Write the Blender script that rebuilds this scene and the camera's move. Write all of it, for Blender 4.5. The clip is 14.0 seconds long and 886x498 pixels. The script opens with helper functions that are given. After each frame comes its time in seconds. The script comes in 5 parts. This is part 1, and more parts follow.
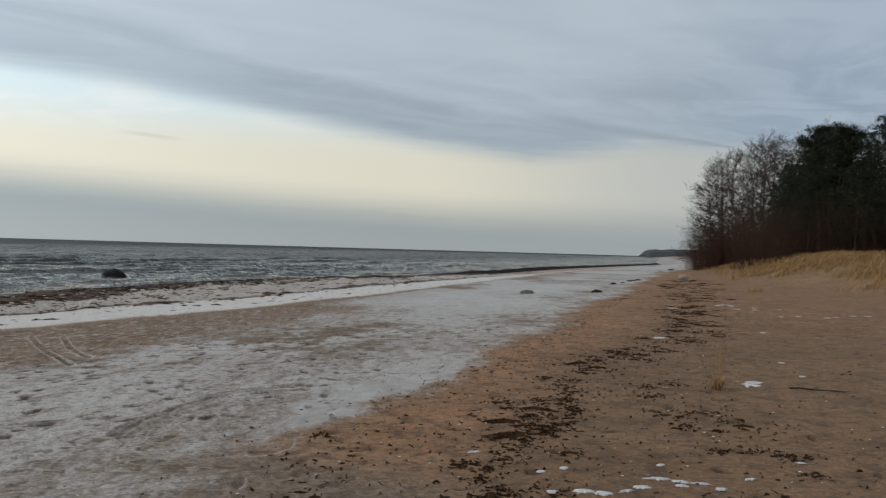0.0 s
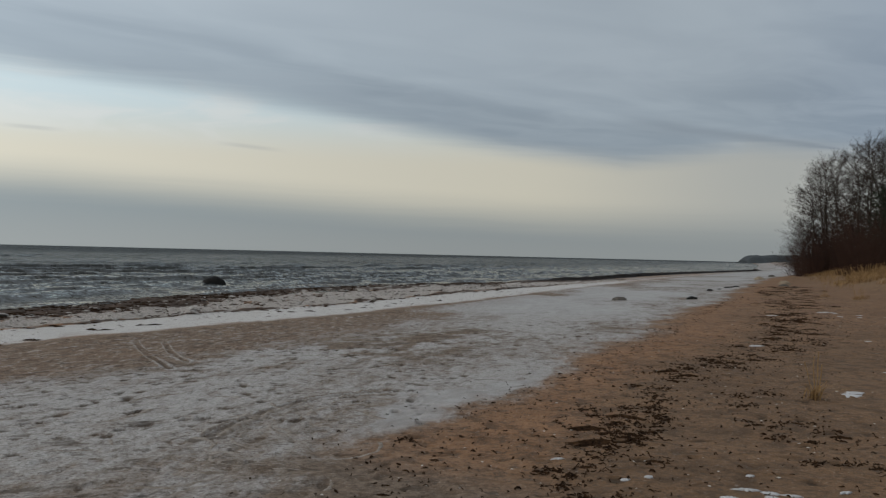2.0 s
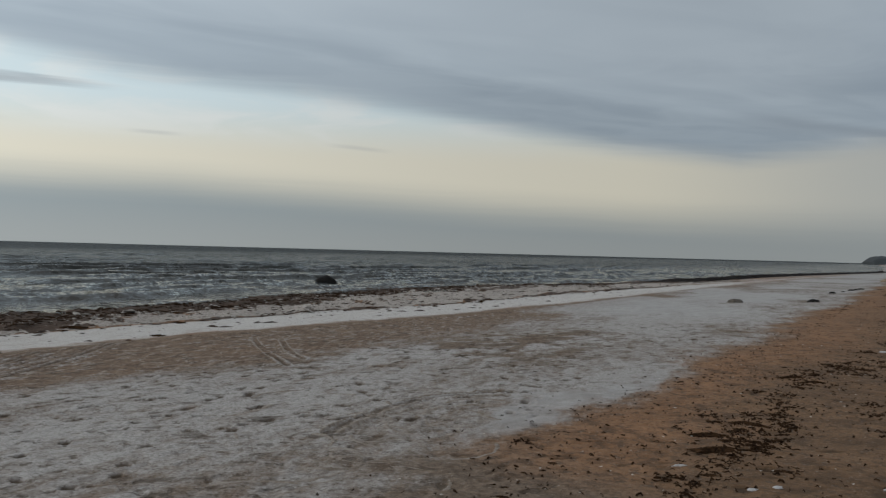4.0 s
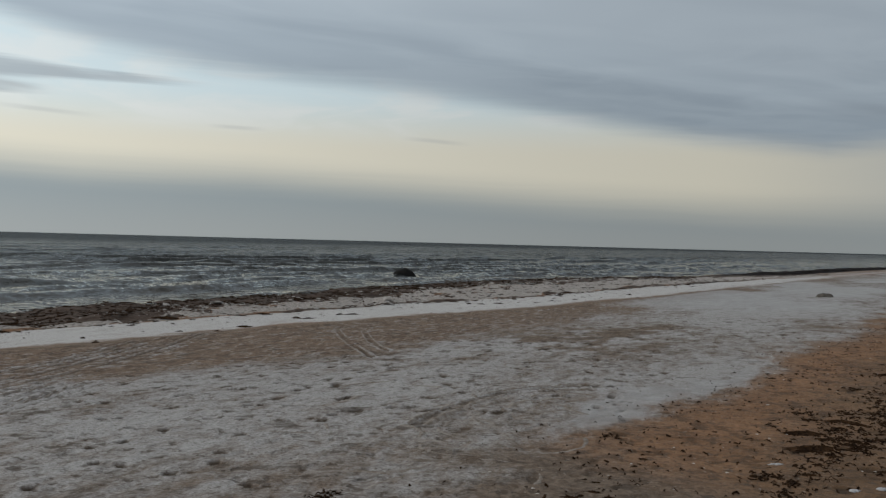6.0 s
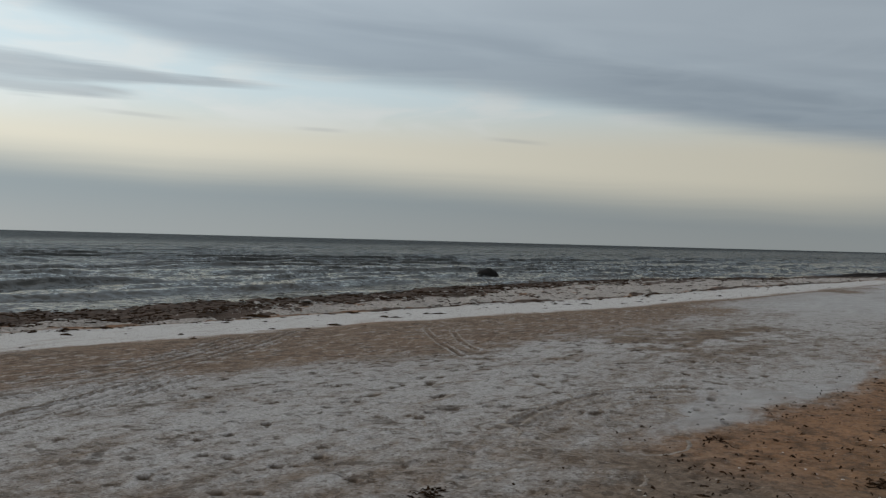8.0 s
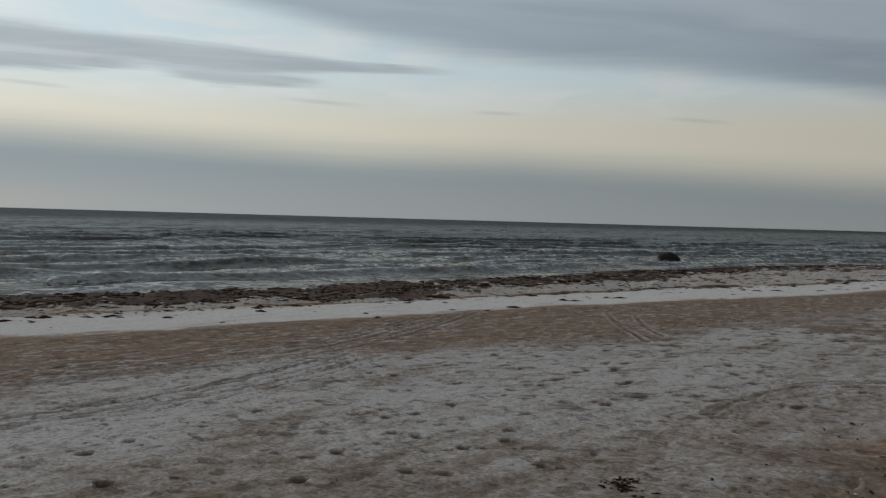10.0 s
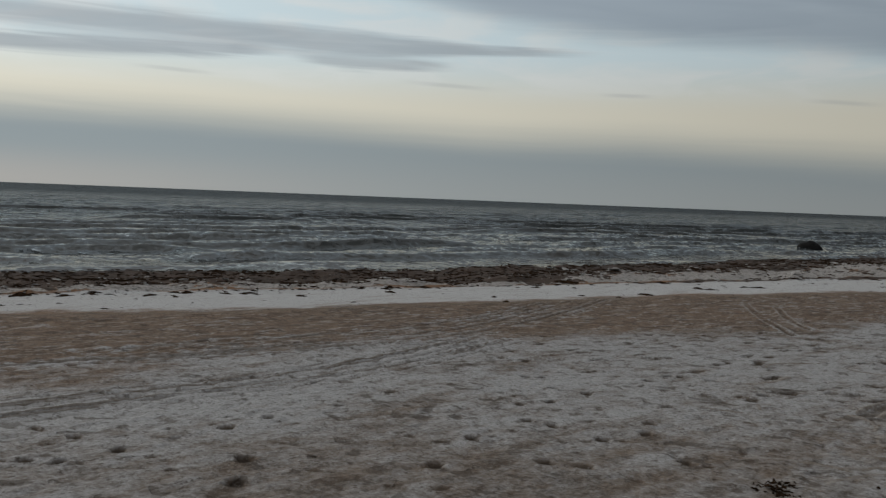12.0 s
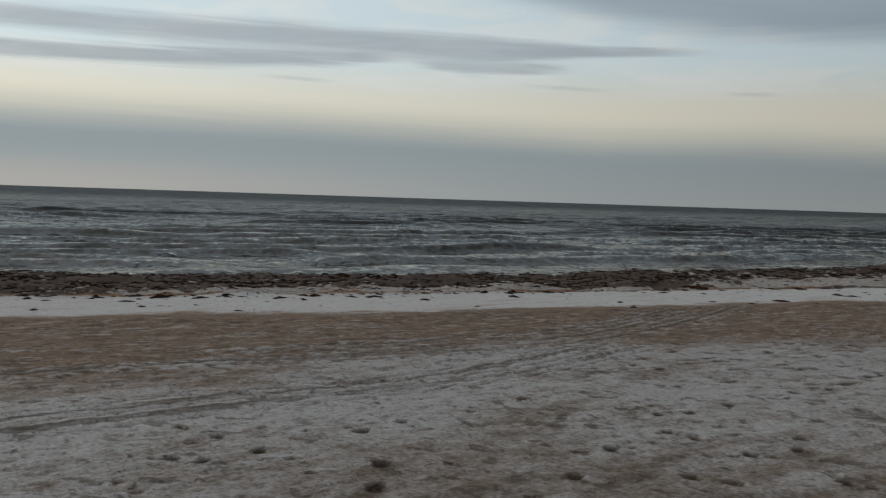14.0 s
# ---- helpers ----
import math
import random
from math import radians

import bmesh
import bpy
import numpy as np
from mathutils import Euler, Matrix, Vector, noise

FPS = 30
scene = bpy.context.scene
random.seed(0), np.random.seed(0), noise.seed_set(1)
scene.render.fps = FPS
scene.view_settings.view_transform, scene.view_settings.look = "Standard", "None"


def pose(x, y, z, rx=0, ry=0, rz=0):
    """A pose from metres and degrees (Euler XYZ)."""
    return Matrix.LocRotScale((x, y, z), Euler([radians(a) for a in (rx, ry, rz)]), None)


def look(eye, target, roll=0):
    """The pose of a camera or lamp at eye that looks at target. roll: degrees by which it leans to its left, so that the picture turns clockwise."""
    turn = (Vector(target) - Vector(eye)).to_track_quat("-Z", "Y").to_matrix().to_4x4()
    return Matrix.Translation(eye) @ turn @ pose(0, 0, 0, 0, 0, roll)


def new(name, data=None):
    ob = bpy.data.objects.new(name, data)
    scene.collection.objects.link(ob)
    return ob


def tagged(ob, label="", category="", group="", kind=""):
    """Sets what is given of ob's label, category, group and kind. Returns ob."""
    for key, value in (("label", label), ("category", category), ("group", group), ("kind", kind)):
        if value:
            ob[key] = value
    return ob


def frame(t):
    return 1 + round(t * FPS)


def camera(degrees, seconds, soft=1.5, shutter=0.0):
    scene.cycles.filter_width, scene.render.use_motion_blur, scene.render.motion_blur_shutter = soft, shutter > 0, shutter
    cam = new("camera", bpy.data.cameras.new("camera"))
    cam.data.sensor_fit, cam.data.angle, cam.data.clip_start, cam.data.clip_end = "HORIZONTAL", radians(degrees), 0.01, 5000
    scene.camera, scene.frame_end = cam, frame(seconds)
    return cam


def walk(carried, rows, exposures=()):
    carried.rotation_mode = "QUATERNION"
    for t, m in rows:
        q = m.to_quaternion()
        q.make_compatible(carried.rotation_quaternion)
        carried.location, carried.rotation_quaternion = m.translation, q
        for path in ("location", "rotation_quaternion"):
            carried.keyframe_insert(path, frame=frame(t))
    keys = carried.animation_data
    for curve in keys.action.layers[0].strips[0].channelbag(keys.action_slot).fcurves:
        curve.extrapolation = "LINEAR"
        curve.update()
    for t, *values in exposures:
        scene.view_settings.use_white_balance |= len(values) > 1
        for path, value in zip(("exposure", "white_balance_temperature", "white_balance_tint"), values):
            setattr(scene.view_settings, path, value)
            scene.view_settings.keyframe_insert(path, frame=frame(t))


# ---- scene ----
cam = camera(53.1, 14.0, soft=1.3, shutter=0.4)
PATH = [
    (0, (0.000, 0.000, 1.621), (0.000, 10.000, 1.631), 1.62),
    (0.5, (0.023, -0.072, 1.632), (-0.352, 9.921, 1.615), 1.47),
    (1, (0.059, -0.041, 1.628), (-0.634, 9.935, 1.646), 1.26),
    (1.5, (0.076, -0.032, 1.624), (-0.792, 9.930, 1.648), 1.18),
    (2, (0.085, -0.026, 1.616), (-0.954, 9.919, 1.677), 1.36),
    (2.5, (0.102, -0.017, 1.618), (-1.254, 9.890, 1.672), 1.43),
    (3, (0.064, -0.006, 1.619), (-1.620, 9.851, 1.674), 1.53),
    (5.5, (-0.068, -0.046, 1.621), (-2.916, 9.540, 1.570), 1.36),
    (6, (-0.101, -0.049, 1.622), (-3.149, 9.475, 1.549), 1.48),
    (6.5, (-0.143, -0.062, 1.620), (-3.412, 9.389, 1.571), 1.59),
    (7, (-0.187, -0.086, 1.613), (-3.706, 9.275, 1.578), 1.56),
    (9.5, (-0.356, -0.067, 1.583), (-5.358, 8.586, 1.271), 1.42),
    (10, (-0.406, 0.008, 1.576), (-6.030, 8.270, 1.240), 1.58),
    (10.5, (-0.427, 0.082, 1.567), (-6.395, 8.097, 1.178), 2.05),
    (11, (-0.443, 0.127, 1.561), (-6.669, 7.941, 1.118), 1.94),
    (11.5, (-0.506, 0.129, 1.559), (-7.013, 7.704, 1.034), 2.02),
    (12, (-0.593, 0.085, 1.559), (-7.305, 7.477, 0.993), 2.24),
    (12.5, (-0.650, 0.055, 1.563), (-7.506, 7.315, 1.031), 2.17),
    (13, (-0.683, 0.036, 1.560), (-7.772, 7.069, 1.022), 1.98),
    (13.5, (-0.693, 0.034, 1.566), (-7.962, 6.878, 1.001), 1.82),
    (14, (-0.765, 0.081, 1.547), (-8.394, 6.521, 0.980), 1.84),
]
walk(cam, [(t, look(eye, target, roll)) for t, eye, target, roll in PATH],
     exposures=[(0, 0.14), (0.5, 0.02), (1.0, -0.17), (2.0, -0.24), (3.0, -0.27), (6.5, -0.33), (9.5, -0.39), (10.0, -0.54), (10.5, -0.58), (11.5, -0.63), (14.0, -0.63)])

# ---- world and light ----
SUN_AZ, SUN_EL = -106.0, 15.0     # degrees right of +y, and above the horizon
world = bpy.data.worlds.new("winter_sky")
scene.world = world
world.use_nodes = True


class Net:
    """A few short words for building node trees."""

    def __init__(self, tree):
        self.tree = tree
        tree.nodes.clear()

    def node(self, kind, **values):
        n = self.tree.nodes.new(kind)
        for key, value in values.items():
            if key == "inputs":
                for name, v in value.items():
                    self.put(n.inputs[name], v)
            elif key == "op":
                n.operation = value
            elif key == "mode":
                n.data_type = value
            elif key == "blend":
                n.blend_type = value
            elif key == "dims":
                n.noise_dimensions = value
            elif key == "feature":
                n.feature = value
            elif key == "interp":
                n.interpolation_type = value
        return n

    def put(self, socket, v):
        if isinstance(v, bpy.types.NodeSocket):
            self.tree.links.new(v, socket)
        else:
            socket.default_value = v

    def math(self, op, a, b=0.0, c=0.0):
        n = self.node("ShaderNodeMath", op=op)
        for i, v in enumerate((a, b, c)):
            self.put(n.inputs[i], v)
        return n.outputs[0]

    def smooth(self, v, lo, hi, to_lo=0.0, to_hi=1.0):
        n = self.node("ShaderNodeMapRange", interp="SMOOTHSTEP")
        for name, x in (("Value", v), ("From Min", lo), ("From Max", hi), ("To Min", to_lo), ("To Max", to_hi)):
            self.put(n.inputs[name], x)
        return n.outputs[0]

    def line(self, v, lo, hi, to_lo=0.0, to_hi=1.0):
        n = self.node("ShaderNodeMapRange", interp="LINEAR")
        for name, x in (("Value", v), ("From Min", lo), ("From Max", hi), ("To Min", to_lo), ("To Max", to_hi)):
            self.put(n.inputs[name], x)
        return n.outputs[0]

    def piece(self, v, *pairs):
        """A value that runs in straight stretches through the given pairs."""
        total = pairs[0][1]
        for (a, p), (b, q) in zip(pairs[:-1], pairs[1:]):
            total = self.math("ADD", total, self.line(v, a, b, 0.0, q - p))
        return total

    def mix(self, f, a, b, blend="MIX"):
        n = self.node("ShaderNodeMix", mode="RGBA", blend=blend)
        self.put(n.inputs[0], f)
        for i, v in ((6, a), (7, b)):
            self.put(n.inputs[i], v if isinstance(v, bpy.types.NodeSocket) else (*v, 1.0))
        return n.outputs[2]

    def noise(self, vector, scale, detail=4.0, rough=0.55, distort=0.0):
        n = self.node("ShaderNodeTexNoise", inputs={"Scale": scale, "Detail": detail, "Roughness": rough, "Distortion": distort})
        if vector is not None:
            self.put(n.inputs["Vector"], vector)
        return n.outputs["Fac"]

    def mapped(self, vector, scale=(1, 1, 1), turn=0.0, shift=(0, 0, 0)):
        n = self.node("ShaderNodeMapping", inputs={"Scale": scale, "Rotation": (0, 0, radians(turn)), "Location": shift})
        self.put(n.inputs["Vector"], vector)
        return n.outputs[0]


def build_sky():
    n = Net(world.node_tree)
    way = n.node("ShaderNodeTexCoord").outputs["Generated"]
    xyz = n.node("ShaderNodeSeparateXYZ", inputs={0: way})
    x, y, z = xyz.outputs
    el = n.math("MULTIPLY", n.math("ARCSINE", z), 57.2958)
    az = n.math("MULTIPLY", n.math("ARCTAN2", x, y), 57.2958)
    # the cloud deck lies flat overhead: places on it, along and across the cloud streets
    over = n.math("DIVIDE", 1.0, n.math("MAXIMUM", z, 0.05))
    px, py = n.math("MULTIPLY", x, over), n.math("MULTIPLY", y, over)
    along = n.math("ADD", n.math("MULTIPLY", px, 0.643), n.math("MULTIPLY", py, 0.766))
    across = n.math("SUBTRACT", n.math("MULTIPLY", px, 0.766), n.math("MULTIPLY", py, 0.643))
    deck = n.node("ShaderNodeCombineXYZ", inputs={0: n.math("MULTIPLY", along, 0.30), 1: across}).outputs[0]
    soft = n.noise(deck, 0.7, 3, 0.45, 0.6)
    billow = n.noise(n.mapped(deck, (2.2, 1.0, 1), shift=(5, 2, 0)), 1.7, 4, 0.5, 0.9)
    # thin layers seen edge-on, low over the sea
    flat = n.node("ShaderNodeCombineXYZ", inputs={0: n.math("MULTIPLY", az, 0.035), 1: n.math("MULTIPLY", el, 0.22)}).outputs[0]
    fine = n.noise(n.mapped(flat, (0.8, 3.0, 1), turn=-12, shift=(3, 1, 0)), 3.0, 6, 0.55, 0.5)
    wob = n.math("MULTIPLY", n.math("SUBTRACT", soft, 0.5), 3.4)
    wobf = n.math("MULTIPLY", n.math("SUBTRACT", fine, 0.5), 2.0)
    sky = n.node("ShaderNodeTexSky")
    sky.sky_type, sky.sun_disc = "NISHITA", False
    sky.sun_elevation, sky.sun_rotation = radians(SUN_EL), radians(SUN_AZ)
    clear = n.mix(1.0, sky.outputs[0], (0.09, 0.09, 0.09), "MULTIPLY")
    # pale open strip between the haze bank and the cloud sheet: cream low down, light blue above
    cream = n.mix(n.smooth(el, 5.5, 9.5), (0.66, 0.63, 0.53), (0.57, 0.675, 0.715))
    cream = n.mix(n.smooth(az, -2, 16), cream, (0.455, 0.465, 0.450))
    veil = n.math("MULTIPLY", n.smooth(n.noise(n.mapped(flat, (1.6, 1.1, 1), turn=-10, shift=(1, 4, 0)), 2.2, 5, 0.55, 0.6), 0.42, 0.66), n.smooth(el, 6.0, 8.0, 0.0, 0.6))
    cream = n.mix(veil, cream, (0.70, 0.715, 0.70))
    open_strip = n.mix(0.9, clear, cream)
    # haze bank over the sea
    haze = n.mix(n.smooth(el, 0.0, 3.2), (0.300, 0.327, 0.330), (0.262, 0.304, 0.320))
    haze = n.mix(n.math("MULTIPLY", n.smooth(az, -40, -80), n.smooth(el, 2.6, 0.2, 0.0, 0.7)), haze, (0.40, 0.375, 0.345))
    haze_top = n.math("ADD", n.piece(az, (-75, 4.8), (-60, 4.85), (-50, 4.55), (-40, 4.1), (-30, 4.1), (-20, 3.6), (-10, 3.0), (2, 2.5), (20, 2.0)), n.math("MULTIPLY", wobf, 0.22))
    gap = n.math("SUBTRACT", el, haze_top)
    col = n.mix(n.smooth(gap, -1.7, 1.5), haze, open_strip)
    # the cloud sheet
    edge = n.piece(az, (-75, 16.5), (-60, 14.8), (-48, 13.0), (-39, 11.1), (-33, 10.3), (-27, 9.85), (-21, 9.5), (-15, 8.8), (-9, 7.85), (-1.5, 6.5), (5.5, 5.75), (9, 6.15), (13, 6.7), (17.5, 6.3), (26, 6.0))
    edge = n.math("ADD", edge, n.math("ADD", n.math("MULTIPLY", wob, 0.12), n.math("MULTIPLY", wobf, 0.35)))
    up = n.math("SUBTRACT", el, edge)
    cloud = n.mix(n.smooth(soft, 0.3, 0.7), (0.281, 0.340, 0.398), (0.390, 0.460, 0.520))
    cloud = n.mix(n.smooth(billow, 0.35, 0.7, 0.0, 0.32), cloud, (0.444, 0.515, 0.570))
    cloud = n.mix(n.smooth(up, 0.3, 3.5, 0.5, 0.0), cloud, (0.271, 0.328, 0.380))
    cloud = n.mix(n.smooth(up, 2.0, 7.0, 0.0, 0.5), cloud, (0.46, 0.525, 0.585))
    cloud = n.mix(n.smooth(az, 9, 24, 0.0, 0.75), cloud, n.mix(n.smooth(billow, 0.35, 0.7), (0.245, 0.310, 0.395), (0.325, 0.395, 0.480)))
    cloud = n.mix(n.smooth(el, 16, 60), cloud, (0.74, 0.75, 0.75))
    col = n.mix(n.smooth(up, -0.7, 1.3), col, cloud)
    # long dark streaks under the sheet: a thick one with a tail, and a lower branch
    for mids, halves, dark in (
            (((-80, 9.7), (-73, 9.75), (-60, 9.75), (-52, 9.6), (-46, 9.45), (-40, 9.4), (-33, 9.45)), ((-80, 0.7), (-73, 0.75), (-60, 1.0), (-52, 0.95), (-46, 0.7), (-40, 0.3), (-32, 0.0)), 0.72),
            (((-80, 7.6), (-73, 7.9), (-62, 8.35), (-54, 8.7)), ((-80, 0.55), (-66, 0.55), (-58, 0.4), (-52, 0.0)), 0.75),
            (((-52, 8.55), (-48, 8.35), (-42, 8.35)), ((-53, 0.0), (-49, 0.35), (-45, 0.25), (-41, 0.0)), 0.6)):
        mid = n.math("ADD", n.piece(az, *mids), n.math("MULTIPLY", wobf, 0.5))
        half = n.piece(az, *halves)
        streak = n.smooth(n.math("ABSOLUTE", n.math("SUBTRACT", el, mid)), n.math("ADD", half, 0.28), n.math("MULTIPLY", half, 0.35))
        streak = n.math("MULTIPLY", streak, n.smooth(half, 0.0, 0.25, 0.0, dark))
        col = n.mix(streak, col, n.mix(n.smooth(billow, 0.35, 0.7), (0.285, 0.320, 0.352), (0.345, 0.380, 0.408)))
    # thin wisps in the open strip
    for at, wide, low, slope in ((-42.2, 3.6, 7.2, -0.045), (-18.4, 2.6, 6.48, -0.065), (-59.4, 3.2, 7.24, -0.03), (-31.0, 2.2, 6.85, -0.03), (-43.6, 1.6, 8.45, -0.08)):
        off = n.math("SUBTRACT", az, at)
        mid = n.math("ADD", n.math("MULTIPLY_ADD", off, slope, low), n.math("MULTIPLY", wobf, 0.12))
        wisp = n.math("MULTIPLY", n.smooth(n.math("ABSOLUTE", n.math("SUBTRACT", el, mid)), 0.20, 0.02), n.smooth(n.math("ABSOLUTE", off), wide, 0.2, 0.0, 0.32))
        col = n.mix(wisp, col, (0.36, 0.38, 0.39))
    wedge = n.math("ADD", n.line(az, 4, 18, 8.9, 6.75), n.math("MULTIPLY", wobf, 0.25))
    wedge = n.smooth(n.math("ABSOLUTE", n.math("SUBTRACT", el, wedge)), n.line(az, 4, 18, 1.1, 0.12), 0.0, 0.0, 0.55)
    wedge = n.math("MULTIPLY", wedge, n.math("MULTIPLY", n.smooth(az, 3, 9), n.smooth(az, 18.6, 17.6)))
    col = n.mix(wedge, col, (0.24, 0.285, 0.335))
    # brighter towards the hidden sun
    glow = n.smooth(n.math("ABSOLUTE", n.math("SUBTRACT", az, SUN_AZ)), 112, 28, 1.0, 1.68)
    high = n.math("SUBTRACT", 1.0, n.math("MULTIPLY", n.smooth(el, 14, 30), n.smooth(n.math("ABSOLUTE", n.math("SUBTRACT", az, SUN_AZ)), 30, 110, -0.12, 0.2)))
    glow = n.math("MULTIPLY", glow, high)
    col = n.mix(1.0, col, n.node("ShaderNodeCombineColor", inputs={0: glow, 1: glow, 2: glow}).outputs[0], "MULTIPLY")
    below = n.mix(n.smooth(el, -1.5, -0.3), (0.2, 0.2, 0.2), col)
    back = n.node("ShaderNodeBackground", inputs={"Strength": 1.0})
    n.put(back.inputs[0], below)
    out = n.node("ShaderNodeOutputWorld")
    n.put(out.inputs[0], back.outputs[0])


build_sky()
lamp = bpy.data.lights.new("sun", "SUN")
lamp.energy, lamp.angle, lamp.color = 0.9, radians(14), (1.0, 0.9, 0.78)
sun = new("sun", lamp)
sun_way = Vector((math.sin(radians(SUN_AZ)) * math.cos(radians(SUN_EL)), math.cos(radians(SUN_AZ)) * math.cos(radians(SUN_EL)), math.sin(radians(SUN_EL))))
sun.matrix_world = look(sun_way * 50, (0, 0, 0))


# ---- materials ----
def material(name):
    m = bpy.data.materials.new(name)
    m.use_nodes = True
    return m, Net(m.node_tree)


def finish(m, n, colour, rough, height=None, bump=0.3, depth=0.02, metal=0.0, ior=1.45, spec=0.5):
    b = n.node("ShaderNodeBsdfPrincipled", inputs={"Metallic": metal, "IOR": ior, "Specular IOR Level": spec})
    n.put(b.inputs["Base Color"], colour if isinstance(colour, bpy.types.NodeSocket) else (*colour, 1.0))
    n.put(b.inputs["Roughness"], rough)
    if height is not None:
        bp = n.node("ShaderNodeBump", inputs={"Strength": bump, "Distance": depth})
        n.put(bp.inputs["Height"], height)
        n.put(b.inputs["Normal"], bp.outputs[0])
    out = n.node("ShaderNodeOutputMaterial")
    n.put(out.inputs[0], b.outputs[0])
    return m


def mottled(name, dark, light, scale, rough=0.85, bump=0.4, depth=0.02, detail=5, spec=0.2):
    """A plain natural surface: two tones by coarse and fine noise, with relief, a little different from thing to thing."""
    m, n = material(name)
    at = n.node("ShaderNodeTexCoord").outputs["Object"]
    own = n.node("ShaderNodeObjectInfo").outputs["Random"]
    a, b = n.noise(at, scale, detail), n.noise(at, scale * 6.3, 3)
    f = n.math("ADD", n.math("MULTIPLY", a, 0.7), n.math("MULTIPLY", b, 0.3))
    c = n.mix(n.smooth(f, 0.32, 0.68), dark, light)
    c = n.mix(n.math("MULTIPLY", own, 0.35), c, tuple(v * 0.6 for v in dark))
    return finish(m, n, c, rough, f, bump, depth, spec=spec)


def ground_material():
    m, n = material("beach_sand")
    geo = n.node("ShaderNodeNewGeometry").outputs["Position"]
    def mask(name):
        a = n.node("ShaderNodeAttribute")
        a.attribute_name = name
        return a.outputs["Fac"]
    frost, ice, wrack, dune, dry = mask("frost"), mask("ice"), mask("wrack"), mask("dune"), mask("dry")
    glaze, slush, dent = mask("glaze"), mask("slush"), mask("dent")
    grain = n.noise(geo, 160.0, 3, 0.7)
    fine = n.noise(geo, 14.0, 6, 0.62)
    crumb = n.noise(geo, 34.0, 5, 0.7)
    broad = n.noise(geo, 0.55, 4, 0.55)
    # bare sand: orange and damp by the frost, greyer and drier up the beach, trodden relief painted as soft blotches
    trod_relief = n.noise(n.mapped(geo, (1.0, 0.8, 1.0), shift=(2, 5, 0)), 3.4, 6, 0.62, 0.3)
    sand = n.mix(n.smooth(broad, 0.35, 0.65), (0.196, 0.101, 0.050), (0.262, 0.137, 0.069))
    sand = n.mix(n.math("MULTIPLY", dry, 0.85), sand, n.mix(n.smooth(broad, 0.35, 0.65), (0.112, 0.066, 0.035), (0.152, 0.091, 0.050)))
    sand = n.mix(n.math("MULTIPLY", dune, 0.85), sand, n.mix(n.smooth(n.noise(geo, 1.6, 6, 0.7), 0.4, 0.62), (0.15, 0.090, 0.044), (0.25, 0.155, 0.078)))
    sand = n.mix(n.math("MULTIPLY", mask("zone"), 0.9), sand, n.mix(n.smooth(fine, 0.3, 0.7), (0.094, 0.077, 0.063), (0.160, 0.132, 0.108)))
    # dark and light of the trodden relief put into the colour
    sand = n.mix(n.smooth(trod_relief, 0.50, 0.64, 0.0, 0.8), sand, n.mix(1.0, sand, (0.38, 0.37, 0.36), "MULTIPLY"))
    # finer dark dashes: shade of small relief painted on the bare sand
    dash_shade = n.noise(n.mapped(geo, (0.9, 1.2, 1.0), shift=(6, 8, 0)), 9.0, 4, 0.6, 0.4)
    sand = n.mix(n.math("MULTIPLY", n.smooth(mask("zone"), 0.6, 0.1), n.smooth(dash_shade, 0.55, 0.63, 0.0, 0.62)), sand, (0.052, 0.031, 0.018))
    sand = n.mix(n.smooth(trod_relief, 0.45, 0.32, 0.0, 0.35), sand, n.mix(1.0, sand, (1.45, 1.42, 1.38), "MULTIPLY"))
    sand = n.mix(n.smooth(fine, 0.3, 0.75), n.mix(1.0, sand, (0.74, 0.72, 0.70), "MULTIPLY"), sand)
    sand = n.mix(n.math("MULTIPLY", n.smooth(grain, 0.35, 0.7), 0.25), sand, (0.33, 0.23, 0.15))
    # pale rime in the wind ripples of the bare strip
    ripple = n.noise(n.mapped(geo, (9.0, 2.6, 1.0), turn=18), 1.0, 5, 0.6, 0.5)
    sand = n.mix(n.math("MULTIPLY", mask("strip"), n.smooth(ripple, 0.55, 0.66, 0.0, 0.6)), sand, (0.36, 0.32, 0.285))
    # ripple hollows darkened, their shade painted into the sand
    sand = n.mix(n.math("MULTIPLY", mask("strip"), n.smooth(ripple, 0.42, 0.33, 0.0, 0.45)), sand, (0.085, 0.056, 0.036))
    # rime: streaked along the shore, granular, thinner where it is trodden
    drawn = n.noise(n.mapped(geo, (2.6, 0.75, 1.0), turn=20, shift=(4, 2, 0)), 1.6, 6, 0.66, 0.3)
    f = n.math("ADD", frost, n.math("MULTIPLY", n.math("SUBTRACT", fine, 0.5), 0.5))
    f = n.math("ADD", f, n.math("MULTIPLY", n.math("SUBTRACT", crumb, 0.5), 0.65))
    f = n.math("ADD", f, n.math("MULTIPLY", n.math("SUBTRACT", drawn, 0.5), 1.25))
    f = n.math("MULTIPLY", f, n.smooth(frost, 0.02, 0.2))
    rime = n.mix(n.smooth(crumb, 0.3, 0.7), (0.235, 0.225, 0.217), (0.375, 0.364, 0.356))
    c = n.mix(n.smooth(f, 0.05, 0.9), sand, rime)
    # small hollows that kept no rime
    pits = n.noise(n.mapped(geo, (1.15, 0.9, 1.0), turn=15), 7.5, 6, 0.66)
    bare = n.math("SUBTRACT", 1.0, n.math("MULTIPLY", glaze, 0.9))
    c = n.mix(n.math("MULTIPLY", bare, n.smooth(pits, 0.56, 0.65, 0.0, 0.62)), c, (0.085, 0.064, 0.048))
    fleck = n.noise(n.mapped(geo, (0.8, 1.0, 1.0), shift=(3, 1, 0)), 4.2, 4, 0.55, 0.4)
